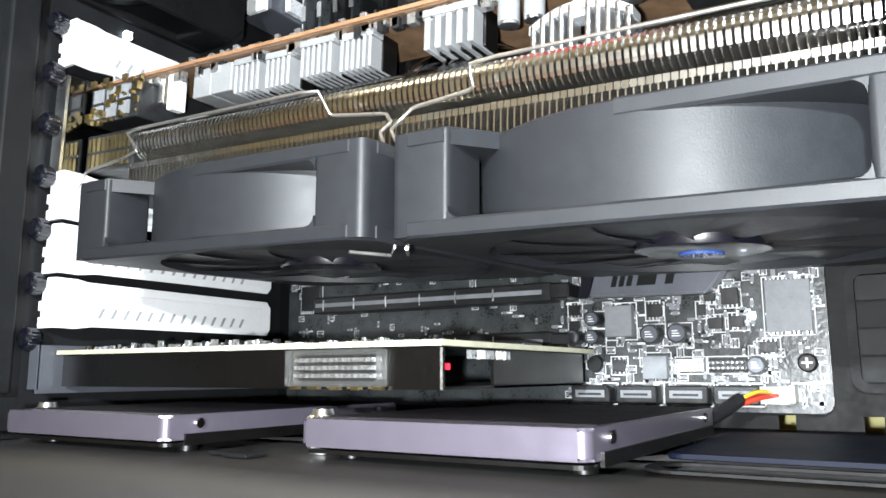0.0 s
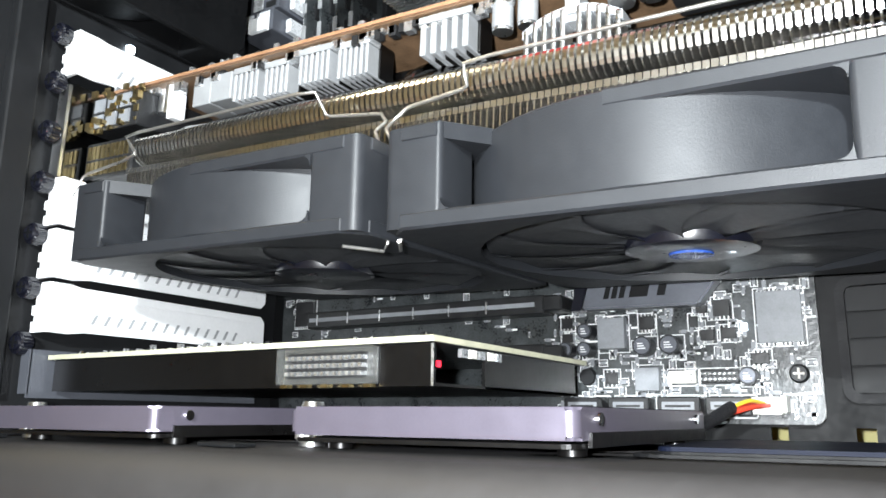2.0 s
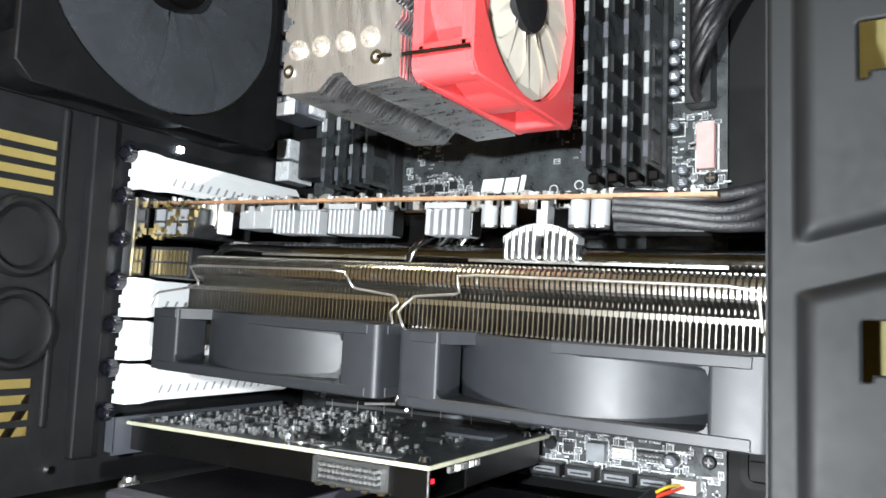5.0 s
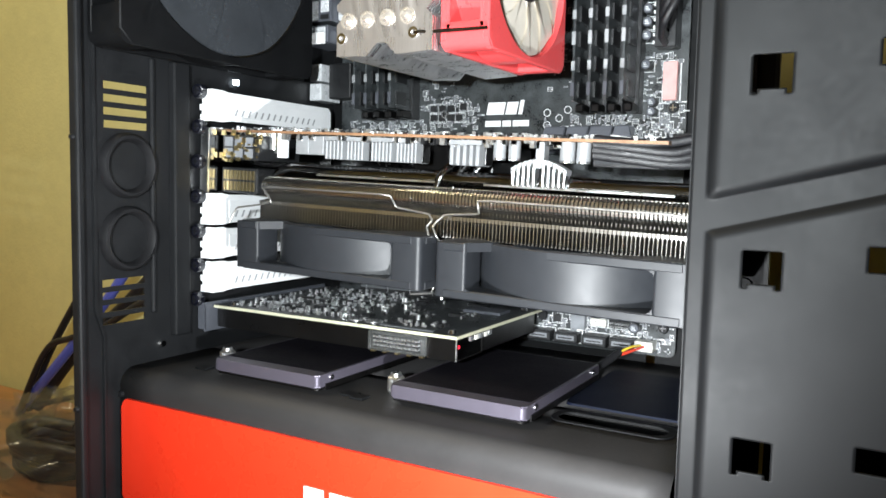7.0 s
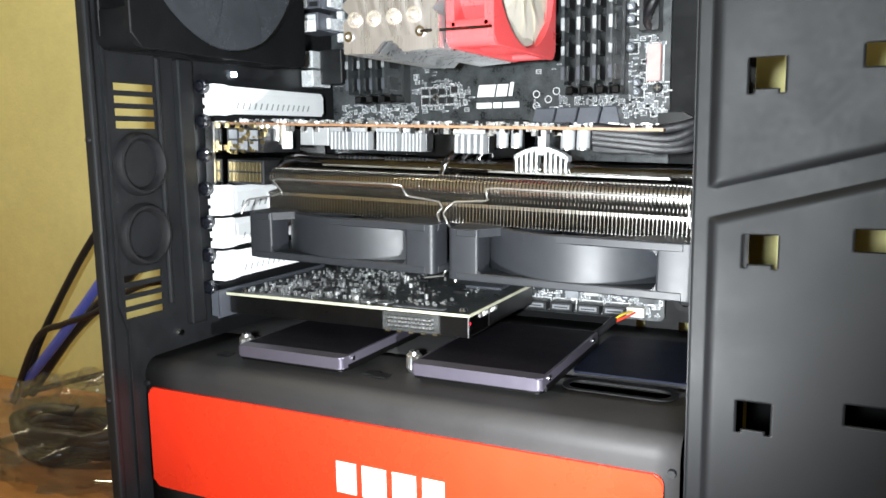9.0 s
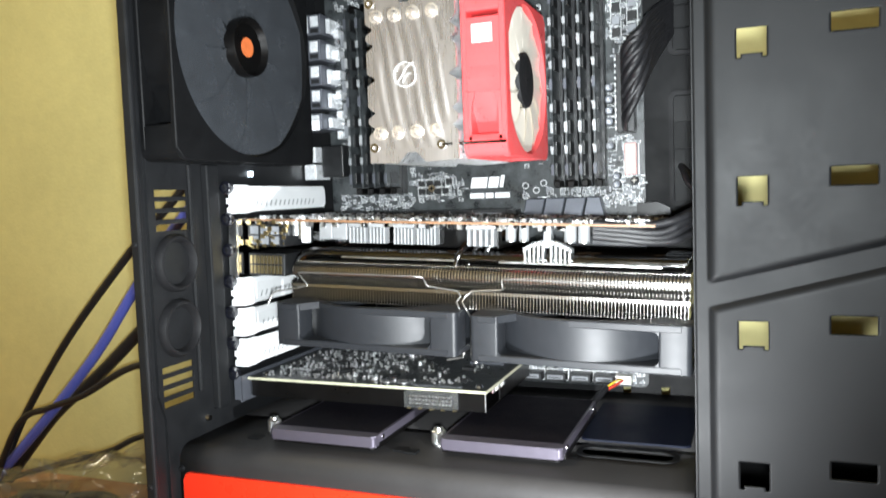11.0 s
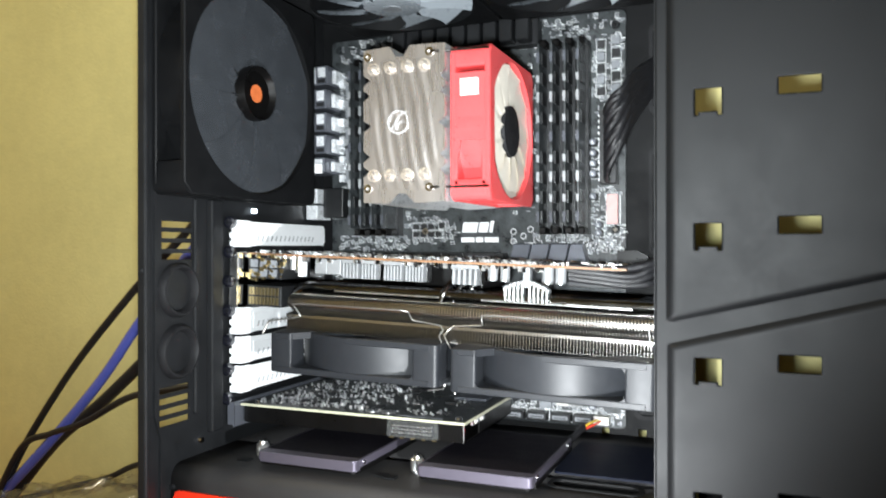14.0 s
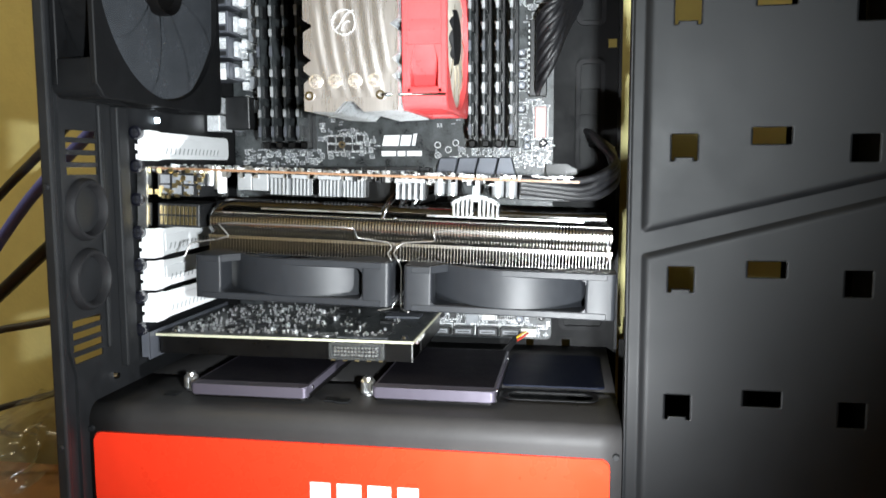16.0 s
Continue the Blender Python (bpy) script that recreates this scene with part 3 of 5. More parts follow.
# ---------------- slot covers and screws ----------------
def slot_cover(z0):
    z1 = z0 + 0.0186
    t = thing("slot_cover", (-0.257, 0.19, z0), "white painted perforated expansion slot cover", "slot cover", "slot covers on the rear panel")
    bm = bmesh.new()
    pts = [(0.188, z0), (0.196, z0 - 0.0002), (0.2035, z0 + 0.0012), (0.296, z0 + 0.0012), (0.2985, z0 + 0.004), (0.2985, z1 - 0.004), (0.296, z1 - 0.0012), (0.2, z1 - 0.0012), (0.196, z1), (0.188, z1)]
    prism(bm, pts, "x", -0.2582, -0.257)
    bmesh.ops.bevel(bm, geom=bm.edges[:], offset=0.0003, segments=1, affect="EDGES")
    plate = part("plate", bm, WHITEPAINT, t)
    bm = bmesh.new()
    pts = [(-0.2572, z0), (-0.2572, z1), (-0.2625, z1), (-0.264, z1 - 0.0022), (-0.2665, z1 - 0.0022), (-0.2665, z1 - 0.0055), (-0.2652, z1 - 0.0055), (-0.2652, z1 - 0.0085), (-0.2672, z1 - 0.0085),
           (-0.2672, z0 + 0.0065), (-0.2655, z0 + 0.0065), (-0.2655, z0 + 0.004), (-0.267, z0 + 0.004), (-0.267, z0)]
    prism(bm, pts, "y", 0.1872, 0.1886)
    part("tab", bm, WHITEPAINT, t, "notched white fixing tab")
    part("embossed_field", B(-0.2571, -0.2565, 0.2005, 0.292, z0 + 0.0035, z1 - 0.0045, bevel=0.0005), WHITEPAINT, t)
    # perforations as thin grey strips on the plate, shade put into their colour
    for k in range(14):
        y = 0.2065 + k * 0.0056
        bm = prism(bmesh.new(), [(y, z0 + 0.0082), (y + 0.0014, z0 + 0.0082), (y - 0.0006, z0 + 0.0042), (y - 0.002, z0 + 0.0042)], "x", -0.2566, -0.25642)
        part("slit", bm, SLITGREY, t)
    return t


COVER = slot_cover(0.1028)
for k in (1, 2, 5):
    copy_thing(COVER, Matrix.Translation((-0.257, 0.19, 0.1028 + 0.0203 * k)))


def thumbscrew(place, along, r, h, material, label, group):
    """A knurled screw: its head stands on place and points along."""
    q = Vector(along).to_track_quat("Z", "Y").to_matrix().to_4x4()
    t = thing("thumbscrew", None, label, "screw", group, m=Matrix.Translation(place) @ q)
    n = 40
    bm = bmesh.new()
    def knurl(z, s):
        return [((r * s - (0.0003 if k % 2 else 0)) * math.cos(6.2832 * k / n), (r * s - (0.0003 if k % 2 else 0)) * math.sin(6.2832 * k / n), z) for k in range(n)]
    ringwall(bm, [knurl(h * 0.1, 0.82), knurl(h * 0.18, 1), knurl(h * 0.78, 1), knurl(h * 0.86, 0.8)], closed=False)
    part("knurled_head", bm, material, t, local=True)
    bm = C((0, 0, 0), (0, 0, h * 0.12), r * 0.75, seg=20)
    cyl(bm, (0, 0, h * 0.84), (0, 0, h), r * 0.72, r * 0.6, seg=20)
    part("shank", bm, material, t, local=True, smooth=40)
    bm = box(bmesh.new(), -r * 0.5, r * 0.5, -0.0004, 0.0004, h, h + 0.0002)
    box(bm, -0.0004, 0.0004, -r * 0.5, r * 0.5, h, h + 0.00025)
    part("cross_slot", bm, DARK, t, local=True)
    return t


for k in range(7):
    thumbscrew((-0.2645 - 0.0004 * k, 0.1872, 0.2213 - 0.02043 * k), (0.12, -1, 0.0), 0.0042, 0.0062, GLOSSBLACK, "black knurled screw on the rear slot rail", "slot screws")

# ---------------- motherboard ----------------
def motherboard():
    rnd = random.Random(5)
    t = thing("motherboard", (-0.135, 0.3136, 0.072), "black computer motherboard with white print and many components", "motherboard")
    bm = prism(bmesh.new(), rounded(-0.2575, -0.0138, 0.072, 0.3765, 0.004), "y", 0.312, 0.3136)
    part("board", bm, PCBBLACK, t)
    F = 0.312
    silk, small, tin = bmesh.new(), bmesh.new(), bmesh.new()

    def outline(x0, x1, z0, z1, w=0.00035):
        for a in ((x0, x1, z0, z0 + w), (x0, x1, z1 - w, z1), (x0, x0 + w, z0, z1), (x1 - w, x1, z0, z1)):
            box(silk, a[0], a[1], F - 0.00012, F - 0.00002, a[2], a[3])

    def chip(x, z, w, h, d=0.0012, material=CHIP, name="chip", legs=True, ring=True):
        part(name, B(x - w / 2, x + w / 2, F - d, F - 0.0001, z - h / 2, z + h / 2, bevel=0.0002, seg=1), material, t)
        if legs:
            n = max(2, int(w / 0.0013))
            for k in range(n):
                xx = x - w / 2 + (k + 0.5) * w / n
                for s in (-1, 1):
                    zz = z + s * (h / 2 + 0.0005)
                    box(tin, xx - 0.00025, xx + 0.00025, F - 0.0005, F - 0.00015, zz - 0.0005, zz + 0.0005)
        if ring:
            outline(x - w / 2 - 0.001, x + w / 2 + 0.001, z - h / 2 - 0.0014, z + h / 2 + 0.0014)

    def cap(x, z, r=0.0031, h=0.0075):
        c = part("capacitor", C((x, F - 0.0005, z), (x, F - h, z), r, r, seg=20), PLASTIC, t, "small black can capacitor", smooth=40)
        part("can_top", C((x, F - h, z), (x, F - h - 0.0002, z), r * 0.84, r * 0.8, seg=20), SLATE, c, "grey marked can top")
        for s in range(3):
            part("mark", B(x - r * 0.45, x + r * 0.4 - 0.0005 * s, F - h - 0.0003, F - h - 0.0002, z - 0.0012 + s * 0.0009, z - 0.0008 + s * 0.0009), SILK, c)
        outline(x - r - 0.0006, x + r + 0.0006, z - r - 0.0006, z + r + 0.0006)

    # lower right field
    for x, z in ((-0.0951, 0.1064), (-0.1033, 0.0996), (-0.0954, 0.0994), (-0.0728, 0.0999), (-0.0629, 0.1), (-0.0365, 0.0883)):
        cap(x, z, 0.0029 if x < -0.09 else 0.0036 if x < -0.06 else 0.0031)
    chip(-0.0857, 0.1054, 0.0106, 0.0118, 0.004, GREYCHIP, "choke", legs=False)
    chip(-0.0725, 0.0878, 0.009, 0.0085, 0.004, GREYCHIP, "choke", legs=False)
    chip(-0.0258, 0.1088, 0.0148, 0.0182, 0.0012, GREYCHIP, "controller_chip")
    for x, z, w, h in ((-0.0504, 0.1034, 0.005, 0.004), (-0.0429, 0.1038, 0.005, 0.004), (-0.0725, 0.109, 0.0055, 0.005), (-0.087, 0.0885, 0.005, 0.0045), (-0.045, 0.113, 0.006, 0.006), (-0.033, 0.0945, 0.006, 0.004),
                       (-0.1045, 0.1105, 0.0045, 0.004), (-0.1045, 0.1045, 0.0045, 0.0035), (-0.055, 0.1085, 0.003, 0.004), (-0.052, 0.113, 0.004, 0.003)):
        chip(x, z, w, h)
    part("indicator_light", B(-0.0387, -0.0367, F - 0.001, F - 0.0002, 0.1045, 0.107), WHITEGLOW, t, "glowing white-blue indicator")
    for x0, x1, n in ((-0.0533, -0.0402, 8), (-0.0649, -0.0553, 5)):
        part("pin_header", B(x0, x1, F - 0.0022, F - 0.0001, 0.0862, 0.0907, bevel=0.0003, seg=1), IVORY if n == 5 else CHIP, t, "narrow pin header")
        for k in range(n):
            for z in (0.0874, 0.0893):
                xx = x0 + (k + 0.5) * (x1 - x0) / n
                box(tin, xx - 0.0003, xx + 0.0003, F - 0.0062, F - 0.0022, z - 0.0003, z + 0.0003)
        outline(x0 - 0.001, x1 + 0.001, 0.0852, 0.0917)
    for x0 in (-0.0858, -0.0678, -0.0508, -0.1035):
        s = part("sata_port", B(x0, x0 + 0.0152, F - 0.009, F - 0.0001, 0.0748, 0.0812, bevel=0.0004, seg=1), CHIP, t, "black drive port")
        part("port_mouth", B(x0 + 0.0018, x0 + 0.0132, F - 0.0093, F - 0.009, 0.0768, 0.0795), GREYCHIP, s)
        part("port_tongue", B(x0 + 0.003, x0 + 0.012, F - 0.0095, F - 0.0093, 0.0776, 0.0784), CHIP, s)
        outline(x0 - 0.0007, x0 + 0.0158, 0.0738, 0.0822, 0.0005)
    fc = part("fan_connector", B(-0.0372, -0.0262, F - 0.008, F - 0.0001, 0.0752, 0.081, bevel=0.0003, seg=1), IVORY, t, "ivory four-pin connector")
    part("connector_rib", B(-0.0262, -0.0245, F - 0.01, F - 0.0001, 0.0758, 0.0815), IVORY, fc)
    # chipset heatsink, slate grey with a dark slanted border and dark mark
    bm = prism(bmesh.new(), [(-0.0955, 0.1145), (-0.0512, 0.1138), (-0.0445, 0.1225), (-0.0445, 0.158), (-0.083, 0.158)], "y", F - 0.0085, F - 0.0006)
    bmesh.ops.bevel(bm, geom=bm.edges[:], offset=0.0007, segments=2, affect="EDGES")
    ch = part("chipset_heatsink", bm, SLATE, t, "slate grey chipset heatsink")
    part("heatsink_border", prism(bmesh.new(), [(-0.1003, 0.1143), (-0.0962, 0.1143), (-0.0842, 0.158), (-0.09, 0.158)], "y", F - 0.0075, F - 0.0006), GLOSSBLACK, ch)
    for k, (a, b) in enumerate(((-0.0865, -0.0845), (-0.0835, -0.0815), (-0.0805, -0.0785), (-0.0765, -0.0695), (-0.066, -0.063))):
        part("mark", prism(bmesh.new(), [(a, 0.118), (b, 0.118), (b + 0.002, 0.1255), (a + 0.002, 0.1255)], "y", F - 0.0088, F - 0.0084), DARK, ch)
    # second heatsink with slanted grooves, above the graphics card
    for k in range(4):
        x0 = -0.099 + k * 0.0145
        x1 = x0 + (0.0135 if k < 3 else 0.0165)
        bm = prism(bmesh.new(), [(x0, 0.19), (x1, 0.19), (x1 + (0.004 if k < 3 else -0.004), 0.2065), (x0 + 0.004, 0.2065)], "y", F - 0.012, F - 0.0006)
        bmesh.ops.bevel(bm, geom=bm.edges[:], offset=0.0006, segments=1, affect="EDGES")
        part("grooved_heatsink", bm, SLATE, t, "dark slanted heatsink block")
    bm = prism(bmesh.new(), [(-0.0185, 0.188), (0.0035, 0.188), (0.0035, 0.1975), (-0.004, 0.2015), (-0.0185, 0.2015)], "y", F - 0.01, F - 0.002)
    part("edge_connector", bm, SATINBLACK, t, "dark grey angled connector block")
    # expansion slots
    for z, x1 in ((0.1965, -0.11), (0.176, -0.17), (0.156, -0.11), (0.1355, -0.16), (0.1175, -0.11), (0.098, -0.11)):
        s = part("expansion_slot", B(-0.232, x1, F - 0.011, F - 0.0002, z - 0.0037, z + 0.0037, bevel=0.0004, seg=1), CHIP, t, "long black expansion slot")
        part("slot_groove", B(-0.2305, x1 - 0.004, F - 0.0113, F - 0.011, z - 0.0009, z + 0.0009), GREYCHIP, s)
        part("slot_latch", B(x1, x1 + 0.008, F - 0.013, F - 0.0002, z - 0.003, z + 0.003, bevel=0.0006, seg=1), CHIP, s)
        for k in range(6):
            box(tin, -0.226 + k * 0.018, -0.2255 + k * 0.018, F - 0.0114, F - 0.0112, z - 0.0025, z + 0.0025)
    chip(-0.2425, 0.1225, 0.012, 0.012)
    # memory slots
    for xs in ((-0.0702, -0.0607, -0.0512, -0.0417), (-0.2232, -0.2137, -0.2042, -0.1947)):
        for x in xs:
            s = part("memory_slot", B(x - 0.0031, x + 0.0031, F - 0.0095, F - 0.0002, 0.2135, 0.3545, bevel=0.0004, seg=1), CHIP, t, "long black memory slot")
            for z, d in ((0.2135, 1), (0.3545, -1)):
                part("latch", B(x - 0.0026, x + 0.0026, F - 0.021, F - 0.0095, min(z, z + 0.005 * d), max(z, z + 0.005 * d), bevel=0.0008, seg=1), SATINBLACK, s)
    # power plug socket, display, screws
    p = part("power_socket", B(-0.0305, -0.0185, F - 0.012, F - 0.0001, 0.2495, 0.302, bevel=0.0005, seg=1), CHIP, t, "black main power socket")
    for k in range(12):
        part("socket_mark", B(-0.0314, -0.0306, F - 0.0122, F - 0.0105, 0.2515 + k * 0.0042, 0.2532 + k * 0.0042), SILK, p)
    part("debug_display", B(-0.0268, -0.0188, F - 0.0045, F - 0.0001, 0.2208, 0.2425, bevel=0.0004, seg=1), PINK, t, "pink-lit small display")
    outline(-0.0282, -0.0174, 0.2194, 0.2439, 0.0007)
    for x in (-0.021, -0.1715):
        for z in (0.089, 0.2168, 0.366):
            s = part("screw", C((x, F - 0.0001, z), (x, F - 0.0018, z), 0.0033, 0.0026, seg=16), STEEL if x > -0.05 else CHROME, t, smooth=40)
            bm = box(bmesh.new(), x - 0.0018, x + 0.0018, F - 0.0021, F - 0.0018, z - 0.0004, z + 0.0004)
            box(bm, x - 0.0004, x + 0.0004, F - 0.0022, F - 0.0018, z - 0.0018, z + 0.0018)
            part("cross_slot", bm, CHROME if x > -0.05 else DARK, s)
            part("standoff", C((x, 0.3137, z), (x, 0.3184, z), 0.0024, seg=6), GOLD, t)
    s = part("screw", C((-0.0966, F - 0.0001, 0.0893), (-0.0966, F - 0.002, 0.0893), 0.0035, 0.003, seg=16), STEEL, t, smooth=40)
    # rear sockets: bright metal cans with pale marks
    for z, h, d, w in ((0.2705, 0.012, 0.03, 0.022), (0.288, 0.0155, 0.024, 0.02), (0.306, 0.0155, 0.024, 0.02), (0.325, 0.0155, 0.024, 0.02), (0.3445, 0.0155, 0.022, 0.02)):
        s = part("rear_socket", B(-0.2695, -0.2695 + w, F - d, F - 0.0001, z - h / 2, z + h / 2, bevel=0.0006), SLATE, t, "metal rear socket can")
        # can broken into pale plates and a dark strip, glints put into colour
        part("can_shell", B(-0.2675, -0.2605, F - d - 0.0005, F - d * 0.4, z - h / 2 + 0.0012, z + h / 2 - 0.0012, bevel=0.0004, seg=1), PALEMETAL, s)
        part("can_shell", B(-0.2585, -0.2695 + w - 0.002, F - d - 0.0005, F - d * 0.4, z - h * 0.1, z + h / 2 - 0.0012, bevel=0.0004, seg=1), PALEMETAL, s)
        part("can_seam", B(-0.2585, -0.2695 + w - 0.002, F - d - 0.0003, F - d * 0.5, z - h / 2 + 0.0015, z - h * 0.2), CHIP, s)
        part("can_lip", B(-0.2695 + w + 0.0005, -0.2695 + w + 0.004, F - d * 0.7, F - 0.0002, z - h / 2 + 0.0015, z + h / 2 - 0.003, bevel=0.0004, seg=1), PALEMETAL, s)
        for q in range(3):
            part("solder_leg", B(-0.2695 + w + 0.0008, -0.2695 + w + 0.006, F - 0.005, F - 0.0002, z - h / 2 + 0.0012 + q * h / 3.4, z - h / 2 + 0.0026 + q * h / 3.4), TIN, s)
    part("sticker", B(-0.2612, -0.2488, 0.2788, 0.2815, 0.2635, 0.271, bevel=0.0003, seg=1), WHITEMARK, t, "small white paper sticker")
    for k in range(6):
        chip(-0.2385 , 0.246 + k * 0.0175, 0.0065, 0.0095, 0.006, GREYCHIP, "choke", legs=False)
        cap(-0.2305, 0.25 + k * 0.0175, 0.0026, 0.008)
    part("audio_shield", B(-0.2572, -0.2385, F - 0.016, F - 0.0001, 0.2285, 0.2525, bevel=0.0008), CHIP, t, "black sound shield")
    for z in (0.2268, 0.2402):
        part("pale_connector", B(-0.2695, -0.2592, F - 0.022, F - 0.0001, z, z + 0.0118, bevel=0.0006), PALEMETAL, t, "pale metal connector shell")
    for k in range(7):
        z = 0.2425 + k * 0.0155
        part("filter_can", B(-0.2462, -0.2415, F - 0.009, F - 0.0001, z, z + 0.0062, bevel=0.0005), PALEMETAL, t, "small bright filter can")
        part("filter_can", B(-0.2335, -0.2292, F - 0.006, F - 0.0001, z + 0.0075, z + 0.0125, bevel=0.0005), PALEMETAL, t, "small bright filter can")
    # long dark heatsink over the top edge
    for k in range(9):
        part("power_heatsink_fin", B(-0.19 + k * 0.0125, -0.18 + k * 0.0125, F - 0.024, F - 0.001, 0.356, 0.3725, bevel=0.0006, seg=1), STEEL, t, "dark ribbed power heatsink")
    part("power_heatsink_base", B(-0.192, -0.076, F - 0.012, F - 0.0006, 0.355, 0.3735), STEEL, t)
    # processor socket plate under the cooler
    part("socket_frame", B(-0.158, -0.098, F - 0.006, F - 0.0002, 0.25, 0.308, bevel=0.001), ALUCAST, t)
    # coils and transistors in the right-hand column and near the print
    for k, z in enumerate((0.318, 0.3265, 0.335, 0.3435, 0.3525)):
        chip(-0.0315, z, 0.0052, 0.0058, 0.0015, GREYCHIP if k % 2 else CHIP, legs=False)
        chip(-0.0205, z + 0.002, 0.0056, 0.0055, 0.0015, CHIP if k % 2 else GREYCHIP, legs=False)
    for z in (0.2575, 0.265, 0.2725, 0.2805, 0.241):
        cap(-0.0362, z, 0.0029)
    for z in (0.2085, 0.214):
        cap(-0.0322, z + 0.006, 0.0027)
    for x, z in ((-0.18, 0.2205), (-0.1735, 0.2205), (-0.167, 0.2205), (-0.18, 0.2145), (-0.1735, 0.2145), (-0.167, 0.2145), (-0.1605, 0.2145), (-0.1575, 0.2215)):
        chip(x, z, 0.0048, 0.0042)
    for x, z in ((-0.0985, 0.216), (-0.0905, 0.2125), (-0.0985, 0.2085), (-0.085, 0.2175)):
        bm = bmesh.new()
        ringwall(bm, [[(x + r * math.cos(6.2832 * k / 20), y, z + r * math.sin(6.2832 * k / 20)) for k in range(20)] for r, y in ((0.0024, F - 0.00012), (0.0019, F - 0.00012), (0.0019, F - 0.00002), (0.0024, F - 0.00002))])
        part("silk_ring", bm, SILK, t)
    # maker's mark and model line as plain white bars
    for a, b, z0, z1 in ((-0.1408, -0.1285, 0.2156, 0.2235), (-0.1272, -0.1195, 0.2156, 0.2235), (-0.1182, -0.1155, 0.2156, 0.2245)):
        part("mark", prism(bmesh.new(), [(a, z0), (b, z0), (b + 0.0016, z1), (a + 0.0016, z1)], "y", F - 0.0003, F - 0.00005), WHITEMARK, t)
    for a, b in ((-0.1412, -0.1302), (-0.129, -0.123), (-0.1218, -0.1105)):
        part("mark", B(a, b, F - 0.0003, F - 0.00005, 0.208, 0.2118), WHITEMARK, t)
    # fine print and the smallest components
    fields = [(-0.11, -0.016, 0.082, 0.135, 330), (-0.108, -0.016, 0.0735, 0.084, 60), (-0.19, -0.145, 0.207, 0.228, 90), (-0.25, -0.19, 0.202, 0.214, 90), (-0.1, -0.016, 0.2, 0.214, 130), (-0.038, -0.0155, 0.302, 0.375, 110),
              (-0.1, -0.04, 0.356, 0.3755, 90), (-0.25, -0.19, 0.356, 0.3755, 80), (-0.25, -0.226, 0.235, 0.35, 120), (-0.255, -0.11, 0.1, 0.19, 220), (-0.189, -0.16, 0.23, 0.35, 120), (-0.098, -0.076, 0.23, 0.35, 60), (-0.0385, -0.0155, 0.204, 0.25, 70)]
    for x0, x1, z0, z1, n in fields:
        for _ in range(n):
            x, z = rnd.uniform(x0, x1), rnd.uniform(z0, z1)
            w, h = (0.0009, 0.0005) if rnd.random() < 0.5 else (0.0005, 0.0009)
            k = rnd.random() * 0.7 + 0.8
            box(small, x - w * k, x + w * k, F - 0.0006, F - 0.0001, z - h * k, z + h * k)
            for s in (-1, 1):
                dx, dz = (w * k * 1.1, 0) if w > h else (0, h * k * 1.1)
                box(tin, x + s * dx - 0.00035, x + s * dx + 0.00035, F - 0.00055, F - 0.0001, z + s * dz - 0.00035, z + s * dz + 0.00035)
            if rnd.random() < 0.3:
                outline(x - w * k - 0.0008, x + w * k + 0.0008, z - h * k - 0.0008, z + h * k + 0.0008, 0.00028)
            elif rnd.random() < 0.25:
                q = rnd.uniform(0.001, 0.003)
                box(silk, x + 0.0015, x + 0.0015 + q, F - 0.0001, F - 0.00002, z - 0.0004, z + 0.0004)
    part("white_print", silk, SILK, t, "white printed outlines", kind="stuff")
    part("component_scatter", small, GREYCHIP, t, kind="stuff")
    part("solder_scatter", tin, TIN, t, "bright solder ends", kind="stuff")
    return t


motherboard()


def memory(x):
    t = thing("memory_module", (x, 0.302, 0.218), "black memory module with bare chips in its slot", "memory module", "memory modules")
    part("module_board", B(x - 0.0007, x + 0.0007, 0.2795, 0.3028, 0.2192, 0.3488), PCBBLACK, t)
    for k in range(9):
        z = 0.2215 + k * 0.0142
        if k == 4:
            continue
        part("memory_chip", B(x + 0.0007, x + 0.0018, 0.285, 0.2965, z, z + 0.0085), CHIP, t)
    # glints along the module's edge and side, built as pale raised pieces
    for k in range(9):
        z = 0.2218 + k * 0.0142
        part("edge_contact", B(x - 0.0013, x + 0.001, 0.2787, 0.2796, z, z + (0.0052 if k % 2 else 0.0074), bevel=0.0002, seg=1), ALUCAST if k % 4 else SLATE, t, "pale piece standing in for an edge glint")
        part("side_glint", B(x - 0.0024, x - 0.0007, 0.2825, 0.2845, z + 0.0035, z + 0.006, bevel=0.0002, seg=1), ALU, t)
    return t


MODULE = memory(-0.0702)
for x in (-0.0607, -0.0512, -0.0417, -0.2232, -0.2137, -0.2042, -0.1947):
    copy_thing(MODULE, Matrix.Translation((x, 0.302, 0.218)))


